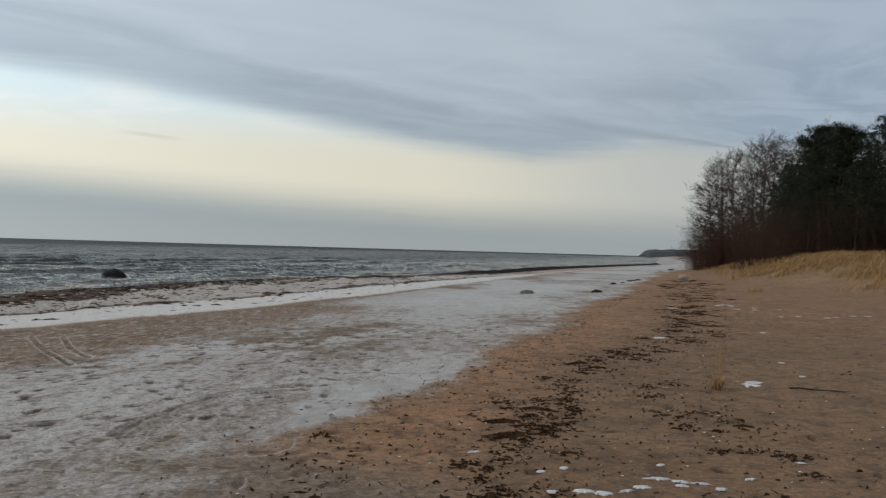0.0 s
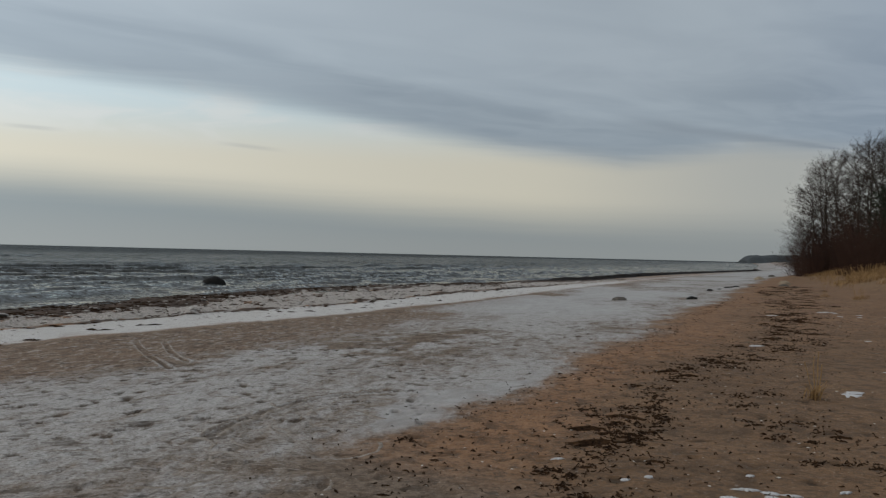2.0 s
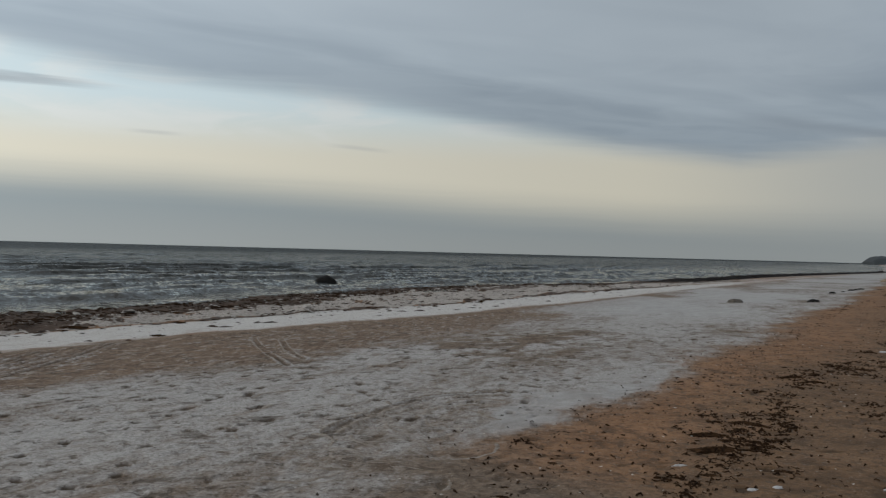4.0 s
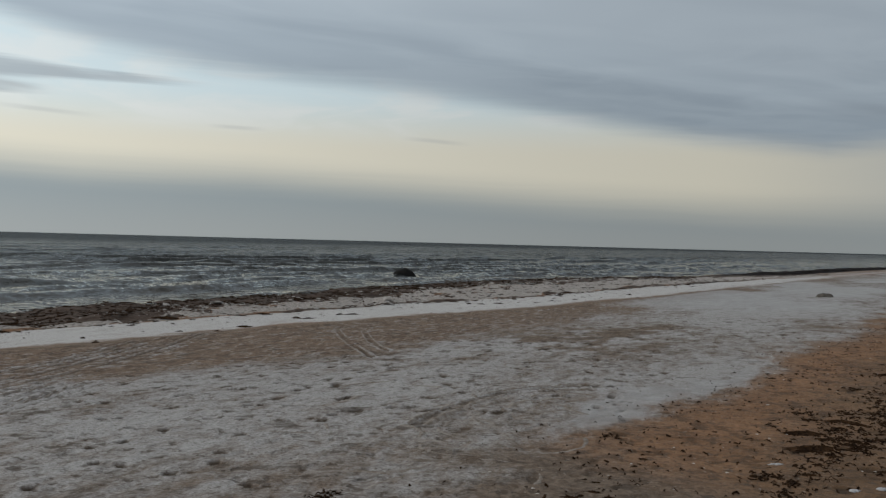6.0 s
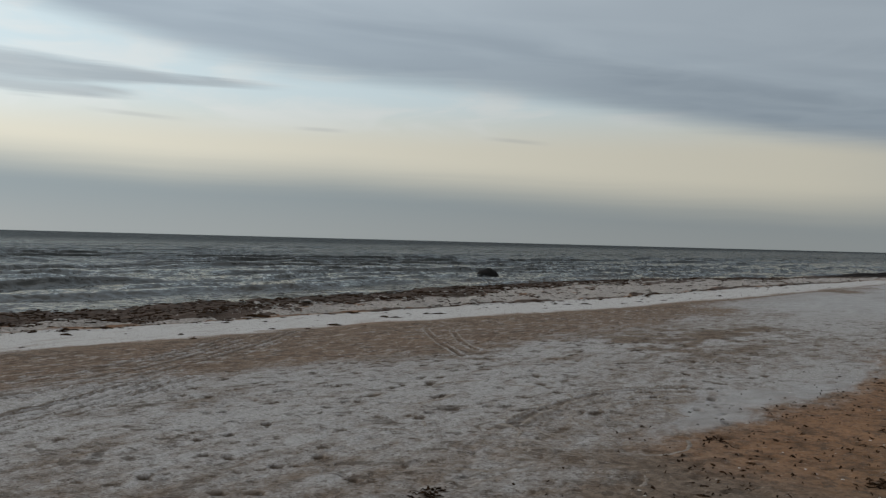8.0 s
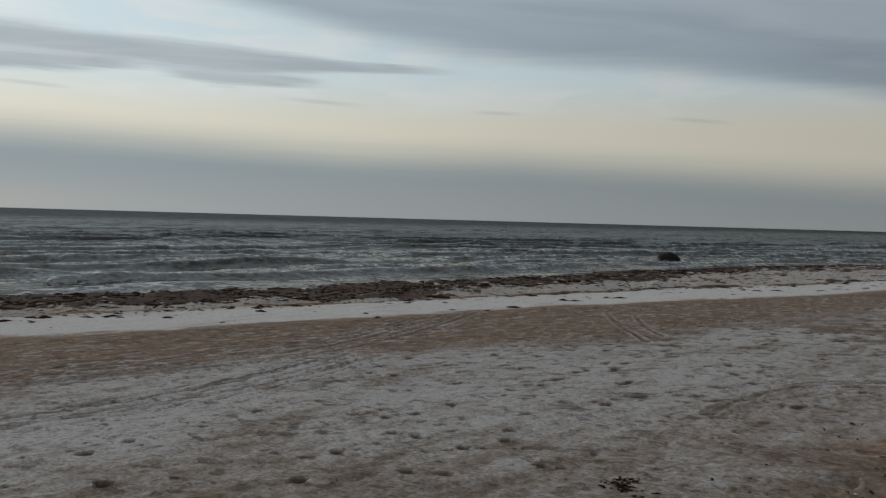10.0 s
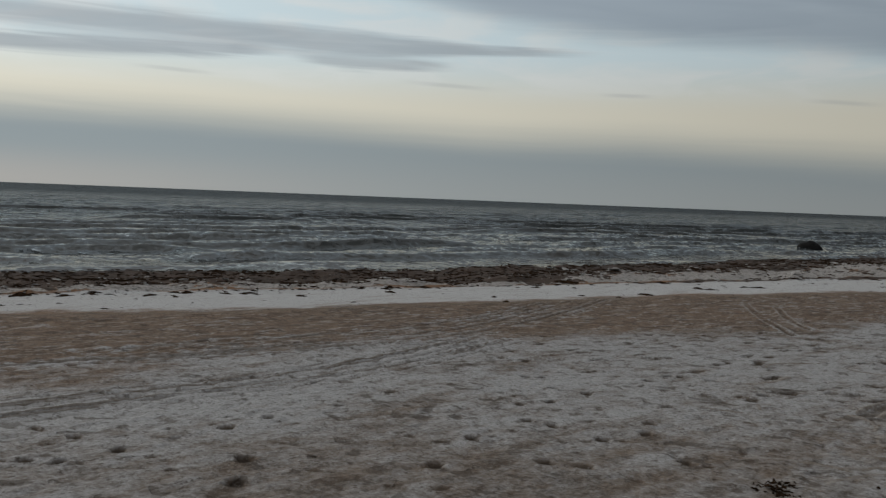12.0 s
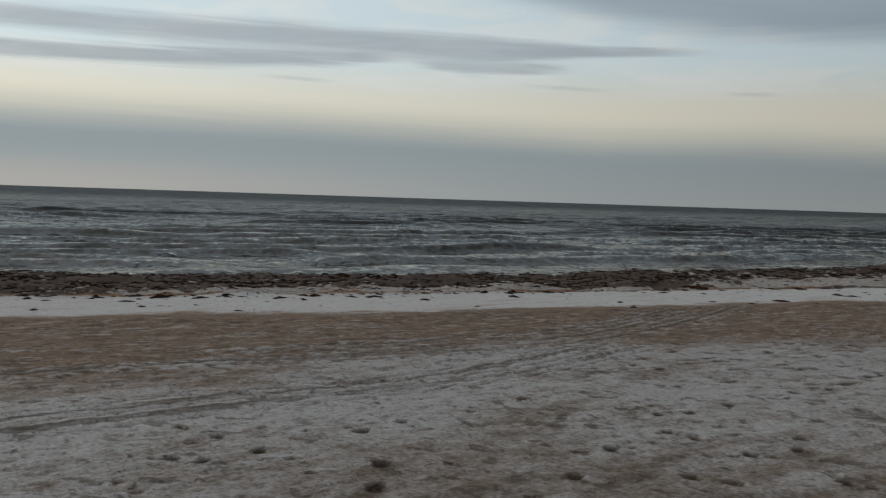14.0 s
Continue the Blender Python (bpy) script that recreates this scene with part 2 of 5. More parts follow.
    where = n.smooth(n.noise(geo, 0.9, 3, 0.6), 0.4, 0.6, 0.04, -0.015)
    hollow = n.math("MULTIPLY", n.smooth(n.math("SUBTRACT", fleck, where), 0.60, 0.64), n.math("MULTIPLY", bare, n.smooth(mask("zone"), 0.2, 0.7)))
    c = n.mix(n.math("MULTIPLY", hollow, 0.7), c, (0.070, 0.053, 0.040))
    # smooth glazed plates of frozen melt
    g = n.math("ADD", glaze, n.math("MULTIPLY", n.math("SUBTRACT", drawn, 0.5), 0.7))
    g = n.smooth(n.math("MULTIPLY", g, n.smooth(glaze, 0.05, 0.3)), 0.25, 0.7)
    c = n.mix(n.math("MULTIPLY", g, 0.72), c, n.mix(n.smooth(n.noise(geo, 2.2, 5, 0.6), 0.35, 0.65), (0.225, 0.217, 0.212), (0.325, 0.319, 0.318)))
    # the ice foot
    i = n.math("ADD", ice, n.math("MULTIPLY", n.math("SUBTRACT", fine, 0.5), 0.5))
    c = n.mix(n.smooth(i, 0.3, 0.7), c, n.mix(fine, (0.37, 0.362, 0.355), (0.52, 0.512, 0.502)))
    c = n.mix(n.math("MULTIPLY", n.smooth(i, 0.3, 0.7), n.smooth(n.noise(n.mapped(geo, (2.4, 0.5, 1.0), turn=20), 1.5, 6, 0.7), 0.52, 0.68, 0.0, 0.55)), c, (0.29, 0.255, 0.225))
    # slush and heaped weed
    wet = n.noise(n.mapped(geo, (1.6, 0.7, 1.0), turn=20, shift=(1, 7, 0)), 1.5, 6, 0.66, 0.4)
    k = n.math("ADD", slush, n.math("MULTIPLY", n.math("SUBTRACT", wet, 0.5), 1.3))
    c = n.mix(n.smooth(k, 0.32, 0.5), c, n.mix(n.smooth(fine, 0.3, 0.6), (0.15, 0.128, 0.112), (0.37, 0.345, 0.322)))
    w = n.math("ADD", wrack, n.math("MULTIPLY", n.math("SUBTRACT", wet, 0.5), 1.2))
    weed = n.mix(n.smooth(wet, 0.35, 0.65), (0.066, 0.044, 0.033), (0.022, 0.016, 0.012))
    weed = n.mix(n.smooth(fine, 0.35, 0.7, 0.0, 0.8), weed, (0.088, 0.060, 0.045))
    c = n.mix(n.math("MULTIPLY", n.smooth(w, 0.35, 0.55), n.smooth(k, 0.5, 0.36)), c, weed)
    # prints and ruts: dark damp sand, with the shade inside painted in
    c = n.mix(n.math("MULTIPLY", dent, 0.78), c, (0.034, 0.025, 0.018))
    specks = n.noise(n.mapped(geo, shift=(7, 3, 0)), 26.0, 6, 0.75)
    c = n.mix(n.math("MULTIPLY", bare, n.smooth(specks, 0.54, 0.62, 0.0, 0.8)), c, (0.062, 0.046, 0.034))
    c = n.mix(n.smooth(specks, 0.42, 0.34, 0.0, 0.3), c, (0.44, 0.41, 0.38))
    h = n.math("ADD", n.math("MULTIPLY", fine, 0.8), n.math("MULTIPLY", grain, 0.25))
    h = n.math("MULTIPLY", n.math("ADD", h, n.math("MULTIPLY", trod_relief, 1.2)), n.line(g, 0, 1, 1.0, 0.35))
    rough = n.line(n.smooth(f, 0.2, 0.85), 0, 1, 0.92, 0.62)
    rough = n.line(g, 0, 1, rough, 0.5)
    return finish(m, n, c, rough, n.math("SUBTRACT", n.math("SUBTRACT", h, n.math("MULTIPLY", bare, n.smooth(pits, 0.52, 0.7, 0.0, 0.8))), n.math("MULTIPLY", hollow, 1.2)), 0.75, 0.014, spec=0.25)


def sea_material():
    m, n = material("sea_water")
    geo = n.node("ShaderNodeNewGeometry")
    at, up = geo.outputs["Position"], geo.outputs["Normal"]
    def mask(name):
        a = n.node("ShaderNodeAttribute")
        a.attribute_name = name
        return a.outputs["Fac"]
    foam, silt = mask("foam"), mask("silt")
    def tilt(scale, turn, stretch, detail):
        """Slopes of the small waves, as a sideways vector."""
        t = n.node("ShaderNodeTexNoise", inputs={"Scale": scale, "Detail": detail, "Roughness": 0.6, "Distortion": 0.2})
        n.put(t.inputs["Vector"], n.mapped(at, (1.0, stretch, 1.0), turn=turn))
        v = n.node("ShaderNodeVectorMath", op="SUBTRACT", inputs={0: t.outputs["Color"], 1: (0.5, 0.5, 0.5)})
        return v.outputs[0]
    gust = n.noise(n.mapped(at, (1.0, 0.35, 1.0), turn=22), 0.035, 4, 0.6)
    swell = n.noise(n.mapped(at, (1.0, 0.22, 1.0), turn=22), 0.14, 4, 0.6, 0.4)
    total = None
    for scale, turn, stretch, detail, strength in ((0.55, 22, 0.4, 3, 0.9), (1.6, 26, 0.6, 4, 1.5), (4.2, 16, 0.8, 3, 1.6)):
        v = n.node("ShaderNodeVectorMath", op="MULTIPLY", inputs={0: tilt(scale, turn, stretch, detail), 1: (strength, strength, 0.0)}).outputs[0]
        total = v if total is None else n.node("ShaderNodeVectorMath", op="ADD", inputs={0: total, 1: v}).outputs[0]
    far = n.node("ShaderNodeVectorMath", op="SCALE", inputs={0: tilt(0.55, 0, 0.1, 3)})
    n.put(far.inputs["Scale"], n.math("MULTIPLY", mask("chop"), 3.0))
    flat = n.node("ShaderNodeVectorMath", op="MULTIPLY", inputs={0: far.outputs[0], 1: (1.0, 1.0, 0.0)}).outputs[0]
    total = n.node("ShaderNodeVectorMath", op="ADD", inputs={0: total, 1: flat}).outputs[0]
    k = n.math("ADD", n.smooth(gust, 0.3, 0.7, 0.4, 0.8), n.smooth(swell, 0.35, 0.65, -0.12, 0.16))
    scaled = n.node("ShaderNodeVectorMath", op="SCALE", inputs={0: total})
    n.put(scaled.inputs["Scale"], k)
    normal = n.node("ShaderNodeVectorMath", op="NORMALIZE", inputs={0: n.node("ShaderNodeVectorMath", op="ADD", inputs={0: up, 1: scaled.outputs[0]}).outputs[0]}).outputs[0]
    deep = n.mix(n.smooth(swell, 0.35, 0.65), (0.012, 0.015, 0.015), (0.024, 0.028, 0.028))
    deep = n.mix(silt, deep, (0.040, 0.031, 0.024))
    f = n.math("ADD", foam, n.math("MULTIPLY", n.math("SUBTRACT", n.noise(at, 3.0, 5, 0.7), 0.5), 1.1))
    f = n.smooth(f, 0.45, 0.75)
    col = n.mix(f, deep, (0.45, 0.47, 0.48))
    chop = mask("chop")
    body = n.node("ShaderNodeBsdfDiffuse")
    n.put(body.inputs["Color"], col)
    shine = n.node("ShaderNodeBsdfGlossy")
    # reflection dimmed by tint farther out, in place of waves hiding one another
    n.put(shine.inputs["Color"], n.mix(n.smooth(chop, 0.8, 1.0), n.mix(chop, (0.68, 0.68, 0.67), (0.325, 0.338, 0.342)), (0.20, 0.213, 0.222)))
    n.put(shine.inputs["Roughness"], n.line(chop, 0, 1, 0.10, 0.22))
    n.put(shine.inputs["Normal"], normal)
    grade = n.node("ShaderNodeFresnel", inputs={"IOR": 1.333})
    n.put(grade.inputs["Normal"], normal)
    amount = n.math("MULTIPLY", grade.outputs[0], n.line(f, 0, 1, 1.0, 0.1))
    both = n.node("ShaderNodeMixShader")
    n.put(both.inputs[0], amount)
    n.put(both.inputs[1], body.outputs[0])
    n.put(both.inputs[2], shine.outputs[0])
    out = n.node("ShaderNodeOutputMaterial")
    n.put(out.inputs[0], both.outputs[0])
    return m


def grass_material():
    """Dry blades, each in a tone of its own."""
    m, n = material("dry_grass")
    own = n.node("ShaderNodeNewGeometry").outputs["Random Per Island"]
    at = n.node("ShaderNodeTexCoord").outputs["Object"]
    c = n.mix(own, (0.12, 0.069, 0.029), (0.37, 0.235, 0.107))
    c = n.mix(n.smooth(n.noise(at, 0.6, 4), 0.4, 0.65, 0.0, 0.5), c, (0.17, 0.10, 0.045))
    return finish(m, n, c, 0.85, spec=0.2)


# ---- the plan of the shore: x of each line by y, in metres ----
def line_of(*pairs):
    ys, xs = [p[0] for p in pairs], [p[1] for p in pairs]
    def at(y):
        y = np.asarray(y, float)
        w = np.clip(0.09 * np.abs(y), 0.6, 40.0)
        return sum(k * np.interp(y + d * w, ys, xs) for d, k in ((-1, 0.2), (-0.5, 0.2), (0, 0.2), (0.5, 0.2), (1, 0.2)))
    return at


SEA = -0.6
waterline = line_of((-4500, -2200), (-100, -66), (5.5, -23.4), (10.3, -21.4), (16, -19.4), (24, -17.5), (32, -16), (39, -15.3), (47, -13.8), (58, -10.4), (70, -4.2), (90, 5), (118, 12.6), (153, 26), (222, 53), (600, 145), (1240, 292), (1310, 335), (1500, 640), (4500, 4400))
ice_out = line_of((-4500, -2190), (-100, -60), (4.4, -18.0), (8, -16.4), (13, -14.9), (18.3, -13.1), (25, -11.2), (34, -7.4), (48, -3.8), (60, 0.5), (90, 10), (153, 30), (222, 57), (600, 150), (1240, 297), (1310, 340), (1500, 645), (4500, 4410))
ice_in = line_of((-4500, -2185), (-100, -55), (3.3, -13.9), (6.1, -12.75), (9.5, -11.6), (13.7, -10.35), (18.6, -8.9), (26, -6.0), (35, -2.7), (57, 3.2), (90, 13), (153, 33), (222, 60), (600, 154), (1240, 301), (1310, 345), (1500, 650), (4500, 4415))
strip_in = line_of((-4500, -2180), (-100, -45), (2, -9.3), (7, -8.9), (10.5, -8), (14.5, -6.5), (19.5, -5), (27, -3.4), (36, -1.6), (60, 4.2), (120, 24), (1240, 302), (4500, 4420))
frost_in = line_of((-4500, -2170), (-100, -36), (0, -2.0), (5.0, -1.15), (6.5, -1.05), (8.1, -0.9), (10.8, -0.3), (12.8, 0.6), (15.5, 1.5), (22.3, 3.35), (30.2, 5.5), (43, 9.5), (70, 17), (100, 26.5), (250, 69.5), (1240, 309), (4500, 4425))
dune_toe = line_of((-4500, -2150), (-100, -20), (0, 25), (26, 23), (40, 20.8), (47.5, 19.4), (55, 18.9), (70, 21.5), (92, 27), (103, 29.6), (250, 70), (600, 162), (1240, 310), (1310, 355), (1500, 660), (4500, 4440))


def lattice(ix, iy, seed):
    h = (ix.astype(np.int64) * 374761393 + iy.astype(np.int64) * 668265263 + seed * 974634777) & 0xFFFFFFFF
    h = ((h ^ (h >> 13)) * 1274126177) & 0xFFFFFFFF
    return ((h ^ (h >> 16)) & 0xFFFF) / 65535.0


def rough2(x, y, seed=0, octaves=1):
    """Smooth value noise in 0..1."""
    total, amp, top = 0.0, 1.0, 0.0
    for o in range(octaves):
        ix, iy = np.floor(x), np.floor(y)
        fx, fy = x - ix, y - iy
        fx, fy = fx * fx * (3 - 2 * fx), fy * fy * (3 - 2 * fy)
        a, b = lattice(ix, iy, seed + o), lattice(ix + 1, iy, seed + o)
        c, d = lattice(ix, iy + 1, seed + o), lattice(ix + 1, iy + 1, seed + o)
        total = total + amp * ((a * (1 - fx) + b * fx) * (1 - fy) + (c * (1 - fx) + d * fx) * fy)
        top += amp
        amp *= 0.5
        x, y = x * 2.03 + 17.1, y * 2.03 + 9.7
    return total / top


def step(v, lo, hi):
    t = np.clip((v - lo) / (hi - lo), 0, 1)
    return t * t * (3 - 2 * t)


def graded(lo, hi, spacing, end_lo, end_hi, growth):
    """Grid lines: even between lo and hi, then wider and wider out to the ends."""
    core = list(np.arange(lo, hi + spacing / 2, spacing))
    for end, way in ((end_hi, 1), (end_lo, -1)):
        s, at = spacing, core[-1] if way > 0 else core[0]
        add = []
        while (end - at) * way > 0:
            s *= growth
            at += s * way
            add.append(at)
        core = core + add if way > 0 else add[::-1] + core
    return np.array(core)


def sheet(name, xs, ys, height, masks, mat):
    """One surface over a graded grid, with named masks of what lies on it."""
    X, Y = np.meshgrid(xs, ys)
    Z = height(X, Y)
    me = bpy.data.meshes.new(name)
    nx, ny = len(xs), len(ys)
    i = np.arange(nx * ny).reshape(ny, nx)
    quads = np.stack([i[:-1, :-1], i[:-1, 1:], i[1:, 1:], i[1:, :-1]], -1).reshape(-1, 4)
    me.vertices.add(nx * ny)
    me.vertices.foreach_set("co", np.stack([X, Y, Z], -1).astype(np.float32).ravel())
    me.loops.add(quads.size)
    me.loops.foreach_set("vertex_index", quads.astype(np.int32).ravel())
    me.polygons.add(len(quads))
    me.polygons.foreach_set("loop_start", np.arange(0, quads.size, 4, dtype=np.int32))
    me.update(calc_edges=True)
    me.polygons.foreach_set("use_smooth", np.ones(len(quads), bool))
    for key, values in masks(X, Y, Z).items():
        me.attributes.new(key, "FLOAT", "POINT").data.foreach_set("value", values.astype(np.float32).ravel())
    me.materials.append(mat)
    me.validate()
    return new(name, me)


# ---- prints and ruts in the sand ----
rng = random.Random(7)
PRINTS = []          # x, y, heading, length, width, depth


def trail(x, y, heading, count, stride=0.68, wander=5.0, length=0.27, width=0.105, depth=0.028):
    side = 1
    for _ in range(count):
        heading += rng.uniform(-wander, wander)
        a = radians(heading)
        x, y = x + stride * math.sin(a), y + stride * math.cos(a)
        PRINTS.append((x + side * 0.09 * math.cos(a), y - side * 0.09 * math.sin(a), a + side * 0.1, length * rng.uniform(0.85, 1.1), width, depth * rng.uniform(0.6, 1.2)))
        side = -side


# small deep prints nearest the path
for x, y in ((-4.4, 4.64), (-4.49, 5.38), (-4.9, 5.83), (-4.8, 6.12), (-5.73, 7.01), (-3.7, 4.52), (-3.48, 4.62), (-3.78, 5.29), (-3.82, 6.01), (-4.04, 6.69), (-3.67, 5.7), (-4.82, 6.7), (-5.17, 6.69), (-4.06, 7.43), (-3.69, 7.8), (-4.11, 3.96), (-5.76, 3.61), (-5.83, 4.02), (-5.68, 2.77), (-6.21, 2.74), (-5.84, 2.26), (-5.66, 2.38), (-6.0, 5.43), (-6.8, 5.27), (-4.29, 5.43), (-5.61, 7.11), (-4.43, 7.39), (-4.97, 3.2), (-3.1, 5.2), (-4.63, 2.9)):
    PRINTS.append((x, y, rng.gauss(-0.6, 0.3), rng.uniform(0.13, 0.17), rng.uniform(0.095, 0.12), rng.uniform(0.022, 0.034)))
# larger, half-filled ones farther off
for x, y in ((-4.36, 8.22), (-4.01, 8.9), (-4.55, 9.78), (-4.79, 8.11), (-5.4, 9.3), (-3.3, 8.4), (-5.9, 10.4), (-4.9, 11.2), (-6.3, 8.9), (-3.6, 11.0), (-2.7, 12.2), (-3.9, 12.9), (-1.9, 13.4), (-2.9, 14.6), (-1.2, 14.9)):
    PRINTS.append((x, y, rng.gauss(-0.4, 0.4), rng.uniform(0.18, 0.25), rng.uniform(0.13, 0.16), rng.uniform(0.025, 0.035)))
for _ in range(230):
    y = rng.uniform(7.5, 24.0)
    x = rng.uniform(float(strip_in(y)) + 0.3, float(frost_in(y)) - 0.9)
    PRINTS.append((x, y, rng.gauss(-0.2, 0.6), rng.uniform(0.18, 0.3), rng.uniform(0.10, 0.15), rng.uniform(0.010, 0.026)))
for x, y, h, c in ((0.6, 5.2, 10, 26), (1.9, 5.4, 16, 24), (3.2, 6.0, 4, 20), (-0.4, 6.6, -24, 12), (-6.2, 8.0, 20, 14), (-4.0, 10.0, 12, 12)):
    trail(x, y, h, c, length=0.2)
for _ in range(900):      # stray, trodden and half-filled dents
    y = rng.uniform(1.0, 26.0)
    x = rng.uniform(float(strip_in(y)), float(frost_in(y)) + 1.0)
    PRINTS.append((x, y, rng.uniform(0, 6.28), rng.uniform(0.05, 0.11), rng.uniform(0.04, 0.08), rng.uniform(0.006, 0.017)))
for _ in range(1300):
    y = 4.0 + 22.0 * rng.random() ** 1.4
    x = float(frost_in(y)) + rng.uniform(0.0, 9.0)
    PRINTS.append((x, y, rng.uniform(0, 6.28), rng.uniform(0.09, 0.26), rng.uniform(0.05, 0.11), rng.uniform(0.004, 0.013)))

RUTS = (                 # wheel tracks: points along them, width
    (((-8.05, 18.9), (-8.3, 18.3), (-8.12, 17.6), (-7.72, 16.8), (-7.05, 15.62), (-6.45, 14.6), (-5.86, 13.72), (-5.33, 12.83)), 0.10),
    (((-7.3, 18.7), (-7.55, 18.1), (-7.42, 17.4), (-7.1, 16.75), (-6.5, 15.55), (-6.0, 14.65), (-5.5, 13.9)), 0.10),
    (((-2.78, 7.6), (-2.74, 8.33), (-2.66, 9.15), (-2.48, 9.72), (-2.24, 10.06), (-1.93, 10.34), (-1.6, 10.5)), 0.12),
    (((-9.6, 2.0), (-9.5, 3.0), (-9.2, 4.5), (-8.7, 6.4), (-8.2, 7.6), (-8.4, 9.5), (-9.2, 12.8), (-10.0, 15.5)), 0.10),
    (((-9.4, 3.5), (-9.0, 5.8), (-8.7, 8.0), (-8.8, 9.5), (-9.3, 11.4), (-10.1, 14.2)), 0.10),
    (((-9.9, 4.5), (-9.5, 7.0), (-9.35, 8.7), (-9.5, 10.3), (-9.9, 12.2), (-10.3, 13.8)), 0.10),
    (((-7.5, 1.2), (-7.5, 3.4), (-7.35, 4.7), (-7.5, 6.8), (-8.0, 9.0)), 0.09),
    (((-7.1, 1.2), (-7.1, 3.4), (-6.95, 4.9), (-7.1, 7.0), (-7.6, 9.2)), 0.09),
)
RUTS += tuple((tuple((x + dx, y) for x, y in points), 0.07) for points, width in RUTS[3:] for dx in (0.22, -0.19))


def rut_depth(X, Y, ruts):
    """How far into a wheel track a place lies, 0..1, and the ridge beside it."""
    groove, ridge = np.zeros_like(X), np.zeros_like(X)
    for points, width in ruts:
        p = np.array(points)
        t = np.linspace(0, len(p) - 1, 14 * len(p))
        p = np.stack([np.interp(t, range(len(p)), p[:, 0]), np.interp(t, range(len(p)), p[:, 1])], 1)
        for _ in range(6):
            p[1:-1] = (p[:-2] + 2 * p[1:-1] + p[2:]) / 4
        lo, hi = p.min(0) - 0.5, p.max(0) + 0.5
        ok = (X > lo[0]) & (X < hi[0]) & (Y > lo[1]) & (Y < hi[1])
        x, y = X[ok], Y[ok]
        best = np.full(x.shape, 9.0)
        for a, b in zip(p[:-1], p[1:]):
            d = b - a
            k = np.clip(((x - a[0]) * d[0] + (y - a[1]) * d[1]) / max(d @ d, 1e-9), 0, 1)
            best = np.minimum(best, np.hypot(x - a[0] - k * d[0], y - a[1] - k * d[1]))
        groove[ok] = np.maximum(groove[ok], 1 - step(best, 0.25 * width, 0.6 * width))
        ridge[ok] = np.maximum(ridge[ok], np.exp(-((best - 0.75 * width) / (0.22 * width)) ** 2))
    return groove, ridge


def press(xs, ys, Z, dent):
    """Stamps the prints into a height field and a mask that darkens them."""
    for x, y, a, length, width, depth in PRINTS:
        r = length * 0.8
        i0, i1 = np.searchsorted(xs, (x - r, x + r))
        j0, j1 = np.searchsorted(ys, (y - r, y + r))
        if i1 - i0 < 2 or j1 - j0 < 2:
            continue
        gx, gy = np.meshgrid(xs[i0:i1] - x, ys[j0:j1] - y)
        u, v = gx * math.sin(a) + gy * math.cos(a), gx * math.cos(a) - gy * math.sin(a)
        waist = 1 - 0.22 * np.cos(u / length * 9)
        q = np.sqrt((u / (0.5 * length)) ** 2 + (v / (0.5 * width * waist)) ** 2)
        hole = 1 - step(q, 0.85, 1.04)
        rim = np.exp(-((q - 1.3) / 0.24) ** 2)
        Z[j0:j1, i0:i1] += depth * (0.35 * rim - hole)
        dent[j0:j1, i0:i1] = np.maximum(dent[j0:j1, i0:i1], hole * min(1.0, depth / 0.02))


def plain_height(X, Y):
    """The lie of the land without its small relief."""
    E, W, D = ice_in(Y), waterline(Y), dune_toe(Y)
    beach = -0.34 + 0.34 * step(X - E, -1.0, 13.0)
    shore = -0.34 + (SEA + 0.34) * np.clip((E - X) / np.maximum(E - W, 1.0), 0, 1) ** 0.8
    sea_bed = SEA - np.minimum(0.07 * np.maximum(W - X, 0), 4.0)
    z = np.where(X > E, beach, np.where(X > W, shore, sea_bed))
    back = X - D
    lumps = 0.55 + 0.9 * rough2(X * 0.16, Y * 0.16, 5, 3)
    z = z + 1.72 * step(back, -0.5, 10.0) * lumps * (1 - 0.25 * step(back, 14, 30)) + 0.10 * step(back, -4, 3) * rough2(X * 0.5, Y * 0.5, 8, 2)
    return z


GROUND = {}


